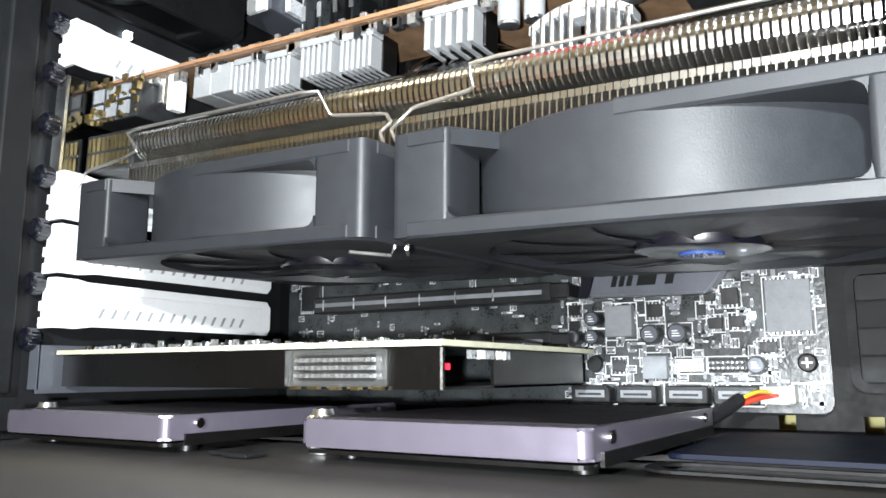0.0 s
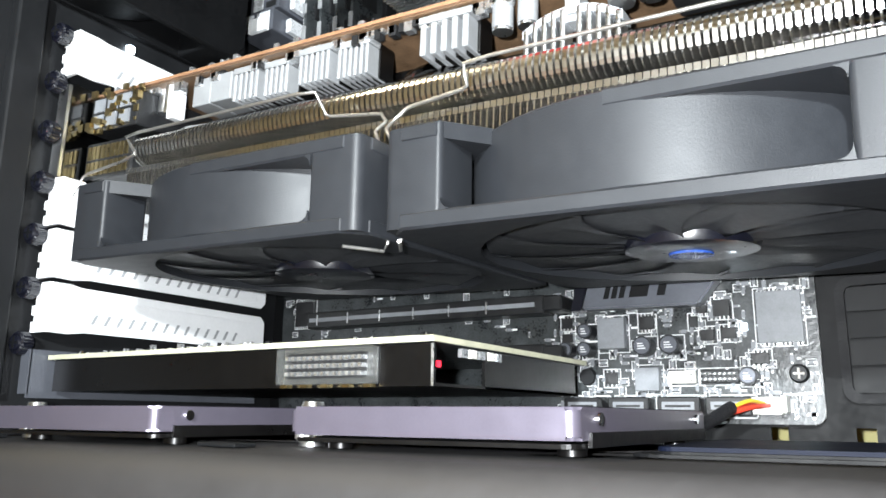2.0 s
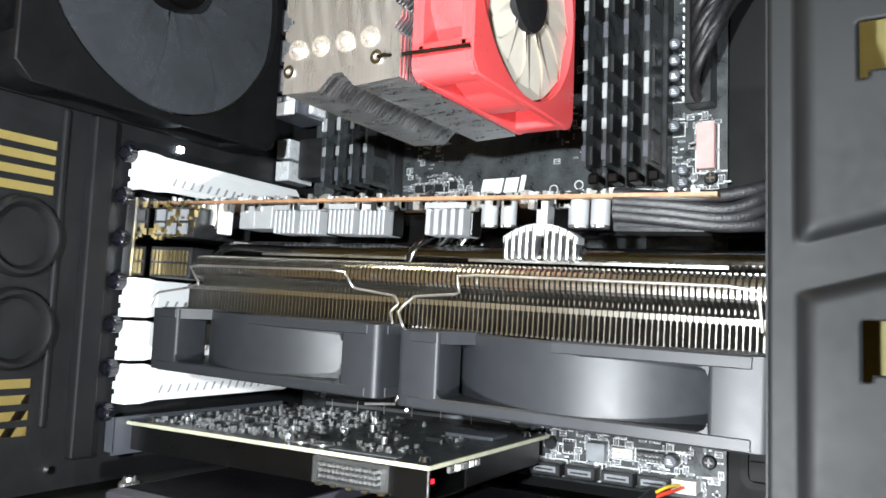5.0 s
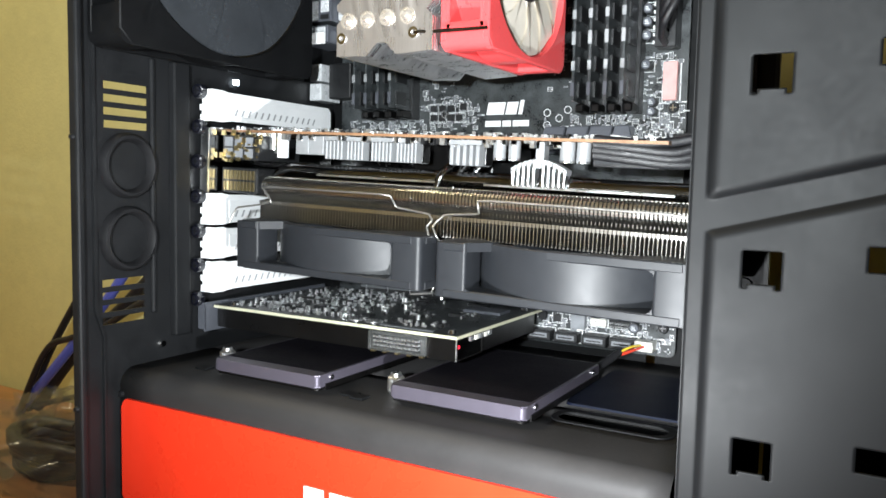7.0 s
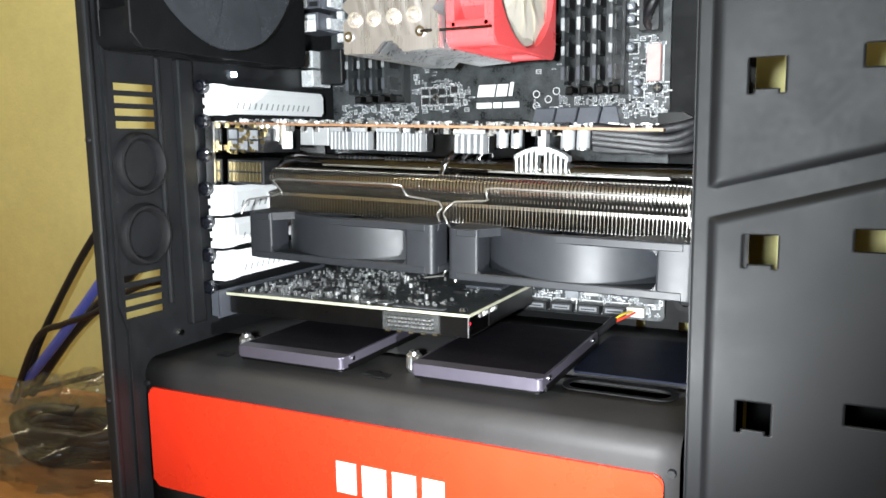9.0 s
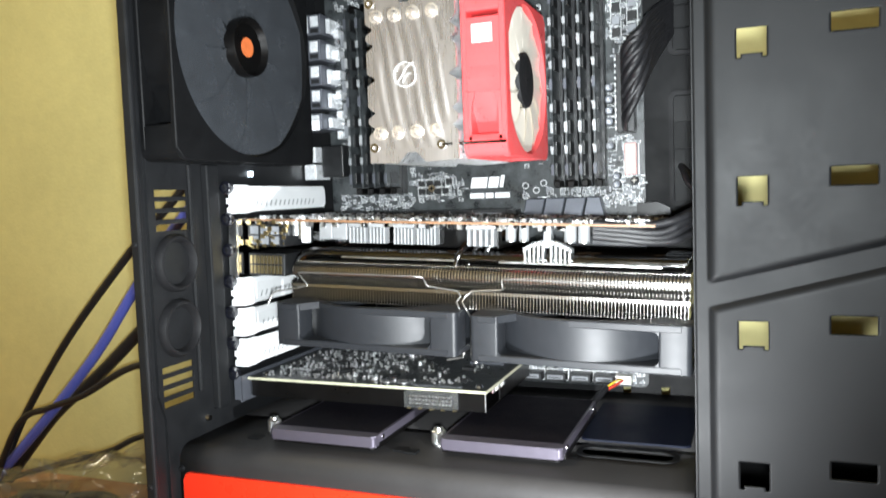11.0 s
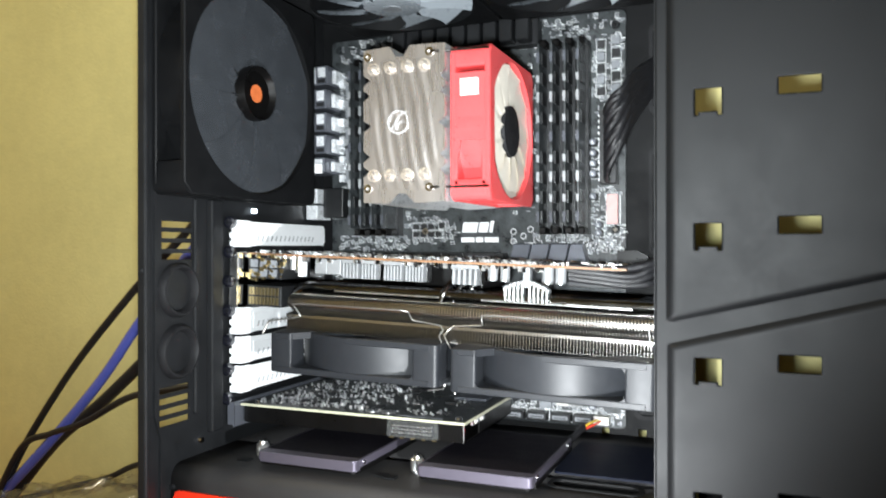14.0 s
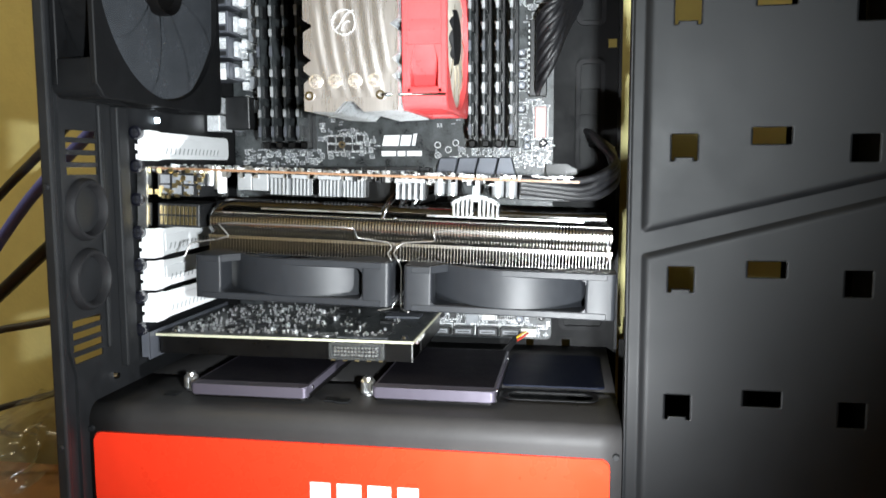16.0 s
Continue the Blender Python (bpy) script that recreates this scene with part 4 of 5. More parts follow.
# ---------------- processor cooler ----------------
def cpu_cooler():
    t = thing("processor_cooler", (-0.123, 0.305, 0.279), "tower cooler with bright fins and copper heat pipes", "cooler")
    x0, x1, z0, z1 = -0.1495, -0.0952, 0.2312, 0.3245
    def edge(z, side):
        f = (z - z0) / (z1 - z0)
        w = 0.0
        for c, d in ((0.2, 0.0045), (0.3, 0.0045), (0.5, 0.006), (0.7, 0.0045), (0.8, 0.0045)):
            w = max(w, d * max(0, 1 - abs(f - c) / 0.035))
        return w
    pts = [(x0 + edge(z0 + (z1 - z0) * k / 80, 0), z0 + (z1 - z0) * k / 80) for k in range(81)]
    pts += [(-0.132, z1 + 0.0012), (-0.1275, z1 - 0.0055), (-0.1225, z1 - 0.0055), (-0.1185, z1 + 0.0008)]
    pts += [(x1 - edge(z1 - (z1 - z0) * k / 80, 1) * 0.8, z1 - (z1 - z0) * k / 80) for k in range(81)]
    pts += [(-0.115, z0 - 0.0008), (-0.121, z0 + 0.005), (-0.126, z0 + 0.005), (-0.132, z0 - 0.0008)]
    bm = prism(bmesh.new(), pts, "y", 0.1652, 0.1658)
    part("top_fin", bm, BRUSHED, t, "polished aluminium top fin")
    first = part("fin", prism(bmesh.new(), pts, "y", 0.16735, 0.16795), ALU, t, "bright aluminium fin")
    for k in range(1, 43):
        share(first, Matrix.Translation((0, 0.00215 * k, 0)), t, "fin")
    for k in range(4):
        for z in (0.2475, 0.3125):
            x = -0.1425 + k * 0.0113
            bm = C((x, 0.166, z), (x, 0.27, z), 0.003, seg=14)
            cyl(bm, (x, 0.166, z), (x, 0.1642, z), 0.0041, 0.0039, seg=16)
            cyl(bm, (x, 0.1642, z), (x, 0.162, z), 0.003, 0.0012, seg=16)
            part("heat_pipe", bm, COPPER, t, "bright copper heat pipe end", smooth=40)
    for k in range(4):
        x = -0.1425 + k * 0.0113
        part("heat_pipe_bend", tube(bmesh.new(), spline([(x, 0.268, 0.2475), (x, 0.285, 0.253), (x, 0.2955, 0.268), (x, 0.2955, 0.292), (x, 0.285, 0.307), (x, 0.268, 0.3125)], 6), 0.003, 10), COPPER, t, smooth=60)
    part("base_block", B(-0.145, -0.106, 0.289, 0.3055, 0.262, 0.298, bevel=0.001), ALU, t)
    for k in range(9):
        xa = -0.1575 + k * 0.0072
        line = []
        for q in range(31):
            f = q / 30
            x = xa + 0.0175 * f + 0.0013 * math.sin(6.2832 * f)
            if x0 + 0.0055 < x < x1 - 0.0055:
                line.append((x, z1 - 0.0075 - (z1 - z0 - 0.0145) * f))
        if len(line) < 4:
            continue
        bm = bmesh.new()
        rows = []
        for q, (x, z) in enumerate(line):
            fade = min(1.0, q / 3, (len(line) - 1 - q) / 3)
            rows.append([bm.verts.new((x + 0.0031 * c / 4, 0.16515 - 0.00045 * fade * (0.5 + 0.5 * math.cos(math.pi * c / 4)), z)) for c in range(-4, 5)])
        for ra, rb in zip(rows, rows[1:]):
            for c in range(8):
                bm.faces.new((ra[c], ra[c + 1], rb[c + 1], rb[c]))
        part("flute", bm, BRUSHED, t, smooth=80)
    # swirl mark stamped in the top fin: plain ring and strokes
    bm = bmesh.new()
    ringwall(bm, [[(-0.1255 + r * math.cos(radians(30 + 310 * k / 39)), y, 0.2792 + r * math.sin(radians(30 + 310 * k / 39))) for k in range(40)] for r, y in ((0.007, 0.1639), (0.0065, 0.1639), (0.0065, 0.1645), (0.007, 0.1645))])
    part("stamped_ring", bm, PALEMETAL, t, "pale stamped ring mark")
    for pts in ([(-0.1302, 0.1641, 0.2752), (-0.1272, 0.1641, 0.279), (-0.1245, 0.1641, 0.2832), (-0.12, 0.1641, 0.2855)], [(-0.127, 0.1641, 0.2748), (-0.1255, 0.1641, 0.278), (-0.1225, 0.1641, 0.28)]):
        part("stamped_stroke", tube(bmesh.new(), spline(pts, 5), 0.0003, 6), PALEMETAL, t)
    for z in (0.2395, 0.32):
        part("wire_clip", tube(bmesh.new(), [(-0.1045, 0.1645, z), (-0.1015, 0.1642, z), (-0.0985, 0.1662, z), (-0.0692, 0.1682, z)], 0.0008, 8), NICKELPIPE, t, "steel wire fan clip", smooth=60)
        for x in (-0.1462, -0.1052):
            bm = bmesh.new()
            ringwall(bm, [[(x + r * math.cos(6.2832 * k / 18), y, z + r * math.sin(6.2832 * k / 18)) for k in range(18)] for r, y in ((0.0026, 0.1644), (0.0013, 0.1644), (0.0013, 0.1652), (0.0026, 0.1652))])
            part("bolt_ring", bm, CHROME, t, "bright fixing ring")
    return t


cpu_cooler()
fan("cpu_fan", Matrix.Translation((-0.0817, 0.2163, 0.2775)) @ pose(0, 0, 0, 0, -90, 0) @ pose(0, 0, 0, 0, 0, 0), 0.092, 0.0252,
    "red square cooler fan with cream blades and black hub", "fans", REDFAN, CREAM, RUBBER, blades=11, span=32.6, hub=0.18, pitch=0.04, guard=True, lift=-0.0102, flat=True)

red_fan = bpy.data.objects["cpu_fan"]
part("side_web", B(-0.0934, -0.07, 0.1706, 0.182, 0.267, 0.3075, bevel=0.0008), REDFAN, red_fan)
for sd in (-1, 1):
    leg = [(-0.0817 + sd * 0.0117, 0.267), (-0.0817 + sd * 0.0055, 0.267), (-0.0817 + sd * 0.0078, 0.2585), (-0.0817 + sd * 0.0078, 0.241), (-0.0817 + sd * 0.0117, 0.241)]
    part("side_web", prism(bmesh.new(), leg, "y", 0.1706, 0.182), REDFAN, red_fan)
for z in (0.2395, 0.315):
    part("cross_bar", B(-0.0925, -0.0709, 0.1712, 0.178, z - 0.0014, z + 0.0014, bevel=0.0005), REDFAN, red_fan)

t = thing("fan_label", (-0.0817, 0.1725, 0.298), "small cream label on the red fan", "label")
part("label_face", B(-0.0878, -0.0762, 0.17, 0.1705, 0.2935, 0.3035, bevel=0.0001, seg=1), IVORY, t)

# ---------------- graphics card ----------------
SAG = 2.0
GPU = pose(-0.262, 0.2, 0.2005, 0, SAG, 0)


def graphics_card():
    rnd = random.Random(11)
    t = thing("graphics_card", None, "graphics card with a large finned heatsink, sagging slightly", "graphics card", m=GPU)

    def p(name, bm, material, label="", smooth=None, parent=t, kind=""):
        return part(name, bm, material, parent, label, local=True, smooth=smooth, kind=kind)
    p("circuit_board", B(0.001, 0.2665, 0.0012, 0.104, -0.0016, 0.0), PCBBROWN, "brown circuit board")
    p("board_edge", B(0.001, 0.2665, 0.0, 0.0011, -0.0014, -0.0002), PCBORANGE, "orange-brown raw board edge")
    p("bracket", B(0.0008, 0.0018, -0.011, 0.104, -0.0385, 0.0005), NICKELPIPE, "dull nickel slot bracket")
    p("bracket_lip", B(-0.0045, 0.0016, -0.0125, -0.0112, -0.038, 0.0), ALU)
    # video sockets behind the bracket
    for z0, z1, m in ((-0.018, -0.0035, GREYCHIP), (-0.0375, -0.0225, GOLD)):
        s = p("video_socket", B(0.0035, 0.032, -0.003, 0.034, z0, z1, bevel=0.0008), CHIP, "video socket shell")
        for k in range(9 if m is GOLD else 3):
            for q in range(2):
                x, w = (0.0055 + k * 0.0028, 0.0017) if m is GOLD else (0.006 + k * 0.008, 0.006)
                p("shell_rib", B(x, x + w, -0.0036, -0.003, z0 + 0.0015 + q * 0.0065, z0 + 0.0068 + q * 0.0065), m, parent=s)
    bits = bmesh.new()
    for _ in range(38):
        x, z, a = rnd.uniform(0.004, 0.036), rnd.uniform(-0.019, -0.002), rnd.uniform(0.0004, 0.0016)
        box(bits, x - a, x + a, -0.0055 + rnd.uniform(0, 0.002), -0.0032, z - a * rnd.uniform(0.4, 1.2), z + a)
    p("contact_scatter", bits, GOLD, kind="stuff")
    for k in range(5):
        c = p("capacitor", C((0.0165 + k * 0.006, 0.006 + 0.002 * (k % 2), -0.0016), (0.0165 + k * 0.006, 0.006 + 0.002 * (k % 2), -0.011 - 0.002 * (k % 3)), 0.003, seg=16), ALU, "bright can capacitor", smooth=40)
    p("white_plug", B(0.041, 0.045, 0.003, 0.009, -0.0155, -0.0018, bevel=0.0006), WHITEPAINT, "white plastic plug")
    # pale memory heatsinks between board and pipes
    for x0, x1, ribs in ((0.054, 0.0635, 0), (0.064, 0.0745, 0), (0.0755, 0.0885, 5), (0.0895, 0.1015, 5), (0.1075, 0.1215, 6), (0.1225, 0.136, 6), (0.156, 0.1745, 5)):
        y0 = 0.002 + rnd.uniform(0, 0.003)
        # base behind ribs is black: shade of the gaps put into its colour
        h = p("memory_heatsink", B(x0, x1, y0 + (0.006 if ribs else 0), y0 + 0.014, -0.0145 if ribs else -0.0128, -0.0022, bevel=0.0005), SATINBLACK if ribs else ALUCAST, "pale ribbed stick-on heatsink" if ribs else "pale stick-on heatsink")
        if ribs:
            p("heatsink_back", B(x0, x1, y0 + 0.0002, y0 + 0.0058, -0.0044, -0.0022), ALUCAST, parent=h)
        for k in range(ribs):
            w = (x1 - x0) / ribs
            p("rib", B(x0 + w * (k + 0.2), x0 + w * (k + 0.74), y0, y0 + 0.0135, -0.0148, -0.0045, bevel=0.0003, seg=1), ALUCAST, parent=h)
    # twin comb heatsink
    h = p("comb_heatsink", B(0.2036, 0.2078, 0.003, 0.009, -0.0145, -0.002), ALUCAST, "pale comb-shaped heatsink")
    for sd in (-1, 1):
        for k in range(5):
            x = 0.2057 + sd * (0.0024 + 0.0027 * k)
            p("tooth", B(x - 0.0008, x + 0.0008, 0.0015, 0.008, -0.0236, -0.0108 - 0.0004 * k * k * 0.6, bevel=0.0006, seg=2), ALU, parent=h)
        pts = [(0.2057 + sd * 0.0144 * q / 6, -0.0102 - 0.0048 * (q / 6) ** 2) for q in range(7)]
        arm = prism(bmesh.new(), pts + [(x, z - 0.0024) for x, z in pts[::-1]], "y", 0.002, 0.0085)
        p("comb_arm", arm, ALUCAST, parent=h)
    for x, r in ((0.183, 0.0032), (0.191, 0.003), (0.2185, 0.0037), (0.2265, 0.0034)):
        c = p("capacitor", C((x, 0.006, -0.0017), (x, 0.006, -0.0105), r, seg=16), ALUCAST, "pale can capacitor", smooth=40)
        p("can_band", C((x, 0.006, -0.0106), (x, 0.006, -0.0114), r * 0.95, seg=16), ALU, parent=c)
    # stack of cooling fins: a rounded upper tier, a groove for the wires and a flat lower tier
    arc = [(-0.0062 - 0.0046 * math.cos(radians(q)), -0.0318 + 0.0052 * math.sin(radians(q))) for q in range(-80, 81, 16)]
    prof = [(-0.0118, -0.0506), (-0.0118, -0.04), (-0.0045, -0.0388), (-0.0045, -0.0374)] + arc + [(0.096, -0.0262), (0.096, -0.0506)]
    bm = prism(bmesh.new(), prof, "x", 0.0432, 0.0436)
    # folded tabs that nearly meet those of the next fin
    outer = [(-0.0062 - 0.0049 * math.cos(radians(q)), -0.0318 + 0.0055 * math.sin(radians(q))) for q in range(-38, 53, 13)]
    inner = [(-0.0062 - 0.0045 * math.cos(radians(q)), -0.0318 + 0.0051 * math.sin(radians(q))) for q in range(-38, 53, 13)]
    prism(bm, outer + inner[::-1], "x", 0.0428, 0.044)
    for y, z0, z1, w in ((-0.0121, -0.0419, -0.04, 0.0016), (-0.0121, -0.0506, -0.0498, 0.0011), (-0.0052, -0.0268, -0.0262, 0.0011)):
        box(bm, 0.0434 - w / 2, 0.0434 + w / 2, y, y + 0.0004, z0, z1)
    hs = p("heatsink_core", B(0.0438, 0.285, 0.02, 0.09, -0.042, -0.033), NICKELPIPE, "dark nickel heatsink core")
    first = p("fin", bm, NICKEL, "thin nickel cooling fin with folded tabs", parent=hs)
    n = 128
    for k in range(1, n):
        share(first, Matrix.Translation((0.2422 * k / (n - 1), 0, 0)), hs, "fin")
    for k in range(5):
        y = 0.009 + k * 0.0155
        bm = tube(bmesh.new(), spline([(0.283, y, -0.0222), (0.17, y, -0.0222), (0.07, y, -0.0222), (0.048, y, -0.0222), (0.0385, y, -0.026), (0.0362, y, -0.033), (0.04, y, -0.0395), (0.055, y, -0.0415)], 8), 0.0042 if k == 0 else 0.0031, 14)
        p("heat_pipe", bm, NICKELPIPE, "black-nickel heat pipe", smooth=60)
    for k in range(3):
        x = 0.148 + 0.007 * k
        bm = tube(bmesh.new(), spline([(x, 0.006 + k * 0.004, -0.0275), (x + 0.003, 0.008 + k * 0.004, -0.019), (x + 0.008, 0.02, -0.0115), (x + 0.012, 0.04, -0.009)], 6), 0.0027, 10)
        p("heat_pipe", bm, NICKELPIPE, smooth=60)
    p("base_plate", B(0.118, 0.168, 0.03, 0.08, -0.0185, -0.003, bevel=0.001), SATINBLACK)
    p("top_bar", B(0.07, 0.148, 0.004, 0.007, -0.0245, -0.0235), ALU)
    p("top_bar", B(0.176, 0.27, 0.004, 0.007, -0.0245, -0.0235), ALU)
    # plug block at the free end
    pc = p("power_plug", B(0.231, 0.262, 0.006, 0.018, -0.0125, -0.0018, bevel=0.0006), CHIP, "black power plug")
    p("plug_rib", B(0.233, 0.26, 0.0045, 0.006, -0.011, -0.003), PLASTIC, parent=pc)
    # back of the board: many small bright solder parts
    tin, dark = bmesh.new(), bmesh.new()
    for _ in range(900):
        x, y = rnd.uniform(0.006, 0.262), rnd.uniform(0.003, 0.1)
        a, b, c = rnd.uniform(0.0004, 0.0012), rnd.uniform(0.0004, 0.001), rnd.uniform(0.0004, 0.0014)
        box(tin if rnd.random() < 0.6 else dark, x - a, x + a, y - b, y + b, 0.0, c)
    for _ in range(330):
        x, y = rnd.uniform(0.006, 0.262), rnd.uniform(0.0015, 0.014)
        a, b, c = rnd.uniform(0.0004, 0.0013), rnd.uniform(0.0004, 0.001), rnd.uniform(0.0006, 0.0024)
        box(tin if rnd.random() < 0.75 else dark, x - a, x + a, y - b, y + b, 0.0, c)
    for _ in range(90):
        x = rnd.uniform(0.006, 0.23)
        a, c = rnd.uniform(0.0006, 0.002), rnd.uniform(0.0008, 0.004)
        box(tin if rnd.random() < 0.7 else dark, x - a, x + a, 0.003, 0.0045 + a, -0.0016 - c, -0.0016)
    p("solder_scatter", tin, TIN, "bright solder parts", kind="stuff")
    p("component_scatter", dark, CHIP, kind="stuff")
    for x in (0.175, 0.19, 0.205):
        p("driver_chip", B(x, x + 0.009, 0.01, 0.018, 0.0, 0.0022), CHIP)
    # fan holding wires
    for s, pts in ((1, [(0.0335, -0.026, -0.0535), (0.0365, -0.0235, -0.0445), (0.054, -0.022, -0.0415), (0.0602, -0.0215, -0.0395), (0.0525, -0.021, -0.0318), (0.1375, -0.0218, -0.0312), (0.1382, -0.0165, -0.0375), (0.1572, -0.0158, -0.0395), (0.1595, -0.0165, -0.0425), (0.1575, -0.0185, -0.0455), (0.1602, -0.02, -0.05), (0.1608, -0.0145, -0.055), (0.1608, -0.0145, -0.0785), (0.1535, -0.026, -0.0785)]),
                   (-1, [(0.2848, -0.022, -0.0447), (0.283, -0.021, -0.031), (0.1845, -0.0185, -0.0308), (0.1852, -0.017, -0.0375), (0.166, -0.0158, -0.0392), (0.1622, -0.0165, -0.0425), (0.161, -0.0185, -0.0455), (0.1645, -0.02, -0.05), (0.1652, -0.0145, -0.055), (0.1652, -0.0145, -0.0785), (0.1725, -0.026, -0.0785)])):
        path = []
        for a, b in zip(pts, pts[1:]):
            a, b = Vector(a), Vector(b)
            path += [a.lerp(b, 0.08), a.lerp(b, 0.5), a.lerp(b, 0.92)]
        p("fan_wire", tube(bmesh.new(), path, 0.00052, 8), WIRE, "bent steel fan-holding wire", smooth=60)
    return t


graphics_card()
fan("graphics_fan", pose(-0.1624, 0.23, 0.1352, 1.4, 1.6, 0), 0.12, 0.0262, "square black fan under the graphics heatsink", "fans", PLASTIC, BLADE, GLOSSBLACK, blades=11, span=32.6, hub=0.15, pitch=0.04, flange=0.0042, notch=True, corner=0.0028, lift=-0.0114, flat=True)
# blue hub spot: a blue reflection put in as colour
fan("graphics_fan", pose(-0.0352, 0.23, 0.1308, 1.5, 1.4, 0), 0.12, 0.0262, "square black fan under the graphics heatsink", "fans", PLASTIC, BLADE, GLOSSBLACK, blades=11, span=32.6, hub=0.15, pitch=0.04, flange=0.0042, notch=True, corner=0.0028, lift=-0.0114, flat=True, sticker=BLUEGLINT)


# ---------------- second expansion card ----------------
def second_card():
    rnd = random.Random(21)
    t = thing("expansion_card", (-0.178, 0.24, 0.0815), "short expansion card with a black metal shield below", "expansion card")
    part("circuit_board", B(-0.2615, -0.0945, 0.1934, 0.302, 0.0929, 0.0945), PCBBLACK, t)
    part("board_edge", B(-0.2615, -0.0945, 0.1922, 0.1933, 0.093, 0.0946), PCBGREEN, t, "pale raw board edge")
    part("board_edge", B(-0.0944, -0.0934, 0.1922, 0.302, 0.093, 0.0946), PCBGREEN, t, "pale raw board edge")
    part("shield_front", B(-0.2595, -0.1465, 0.1938, 0.1948, 0.0815, 0.0926), SATINBLACK, t, "black sheet-metal shield")
    part("shield_front", B(-0.1115, -0.0942, 0.1938, 0.1948, 0.0815, 0.0926), SATINBLACK, t)
    part("shield_under", B(-0.2595, -0.0942, 0.1948, 0.292, 0.0815, 0.0823), SATINBLACK, t)
    part("shield_side", B(-0.0952, -0.0942, 0.222, 0.292, 0.0815, 0.0926), SATINBLACK, t)
    part("shield_corner", B(-0.0949, -0.0942, 0.1935, 0.1942, 0.0815, 0.0926), TIN, t)
    part("bracket", B(-0.2635, -0.2623, 0.186, 0.3, 0.079, 0.0965), SLATE, t, "dull steel bracket")
    part("bracket_tab", B(-0.2675, -0.2623, 0.1855, 0.1865, 0.0805, 0.0965), SLATE, t)
    c = part("ribbon_header", B(-0.1462, -0.1118, 0.1936, 0.2, 0.0822, 0.0925, bevel=0.0005), CHIP, t, "clear plastic pin header")
    bm = bmesh.new()
    a, b = rounded(-0.1462, -0.1118, 0.0822, 0.0926, 0.0006, 2), rounded(-0.1446, -0.1134, 0.0838, 0.091, 0.0005, 2)
    ringwall(bm, [[(x, 0.1905, z) for x, z in a], [(x, 0.1935, z) for x, z in a], [(x, 0.1935, z) for x, z in b], [(x, 0.1905, z) for x, z in b]])
    part("header_wall", bm, CLEAR, c)
    for k in range(13):
        for z in (0.0852, 0.0874, 0.0896):
            x = -0.1425 + k * 0.00218
            part("pin", B(x - 0.0006, x + 0.0006, 0.1908, 0.1936, z - 0.00055, z + 0.00055), TIN, c)
    for k in range(5):
        part("gold_foot", B(-0.145 + k * 0.0075, -0.1425 + k * 0.0075, 0.1912, 0.1936, 0.0813, 0.0822), GOLD, c)
    part("red_light", B(-0.0975, -0.0965, 0.199, 0.2012, 0.0868, 0.0884), REDGLOW, t, "small glowing red light")
    for k in range(5):
        part("side_socket", B(-0.0952, -0.0938, 0.208 + k * 0.0052, 0.2112 + k * 0.0052, 0.0898, 0.0922), IVORY if k % 2 else TIN, t)
    for x, y in ((-0.1005, 0.2005), (-0.252, 0.2), (-0.1005, 0.29)):
        part("screw", C((x, y, 0.0945), (x, y, 0.0962), 0.0025, 0.0018, seg=14), CHROME, t, "bright screw", smooth=40)
    tin, dark = bmesh.new(), bmesh.new()
    # rows of solder pins, dense towards the bracket
    for row in range(15):
        y = 0.2 + row * 0.0066
        x = -0.254 + rnd.uniform(0, 0.004)
        while x < -0.165 + 0.018 * math.sin(row * 1.7):
            if rnd.random() < 0.72:
                w, hgt = rnd.uniform(0.0004, 0.0009), rnd.uniform(0.0008, 0.0028)
                box(tin if rnd.random() < 0.75 else dark, x - w, x + w, y - w, y + w, 0.0945, 0.0945 + hgt)
            x += rnd.uniform(0.0018, 0.0042)
            y += rnd.uniform(-0.0006, 0.0006)
    for cx, cy, n in ((-0.135, 0.21, 22), (-0.118, 0.215, 16), (-0.142, 0.24, 24), (-0.12, 0.25, 10)):
        for _ in range(n):
            x, y = cx + rnd.gauss(0, 0.006), cy + rnd.gauss(0, 0.005)
            w = rnd.uniform(0.0004, 0.001)
            box(tin if rnd.random() < 0.7 else dark, x - w, x + w, y - w * 0.8, y + w * 0.8, 0.0945, 0.0945 + rnd.uniform(0.0005, 0.002))
    part("solder_scatter", tin, TIN, t, "bright solder parts", kind="stuff")
    part("component_scatter", dark, CHIP, t, kind="stuff")
    for k in range(16):
        x, y = -0.25 + 0.13 * rnd.random(), rnd.uniform(0.206, 0.29)
        w, d = rnd.uniform(0.002, 0.0045), rnd.uniform(0.0018, 0.0035)
        part("chip", B(x - w, x + w, y - d, y + d, 0.0945, 0.0958 + 0.001 * rnd.random(), bevel=0.0002, seg=1), CHIP, t)
    for k in range(14):
        x, y = -0.245 + 0.13 * rnd.random(), rnd.uniform(0.202, 0.285)
        part("capacitor", C((x, y, 0.0945), (x, y, 0.0972), 0.0014, seg=12), ALU, t, smooth=40)
    for x in (-0.163, -0.1515):
        part("coin_pad", C((x, 0.2035, 0.0945), (x, 0.2035, 0.0952), 0.0048, seg=24), TIN, t, "flat round metal pad", smooth=40)
    part("bar_code_label", B(-0.1435, -0.111, 0.197, 0.2005, 0.0945, 0.0948), GREYCHIP, t)
    part("flat_chip", B(-0.128, -0.1035, 0.262, 0.277, 0.0945, 0.0962, bevel=0.0004), SLATE, t, "flat grey chip")
    return t


second_card()


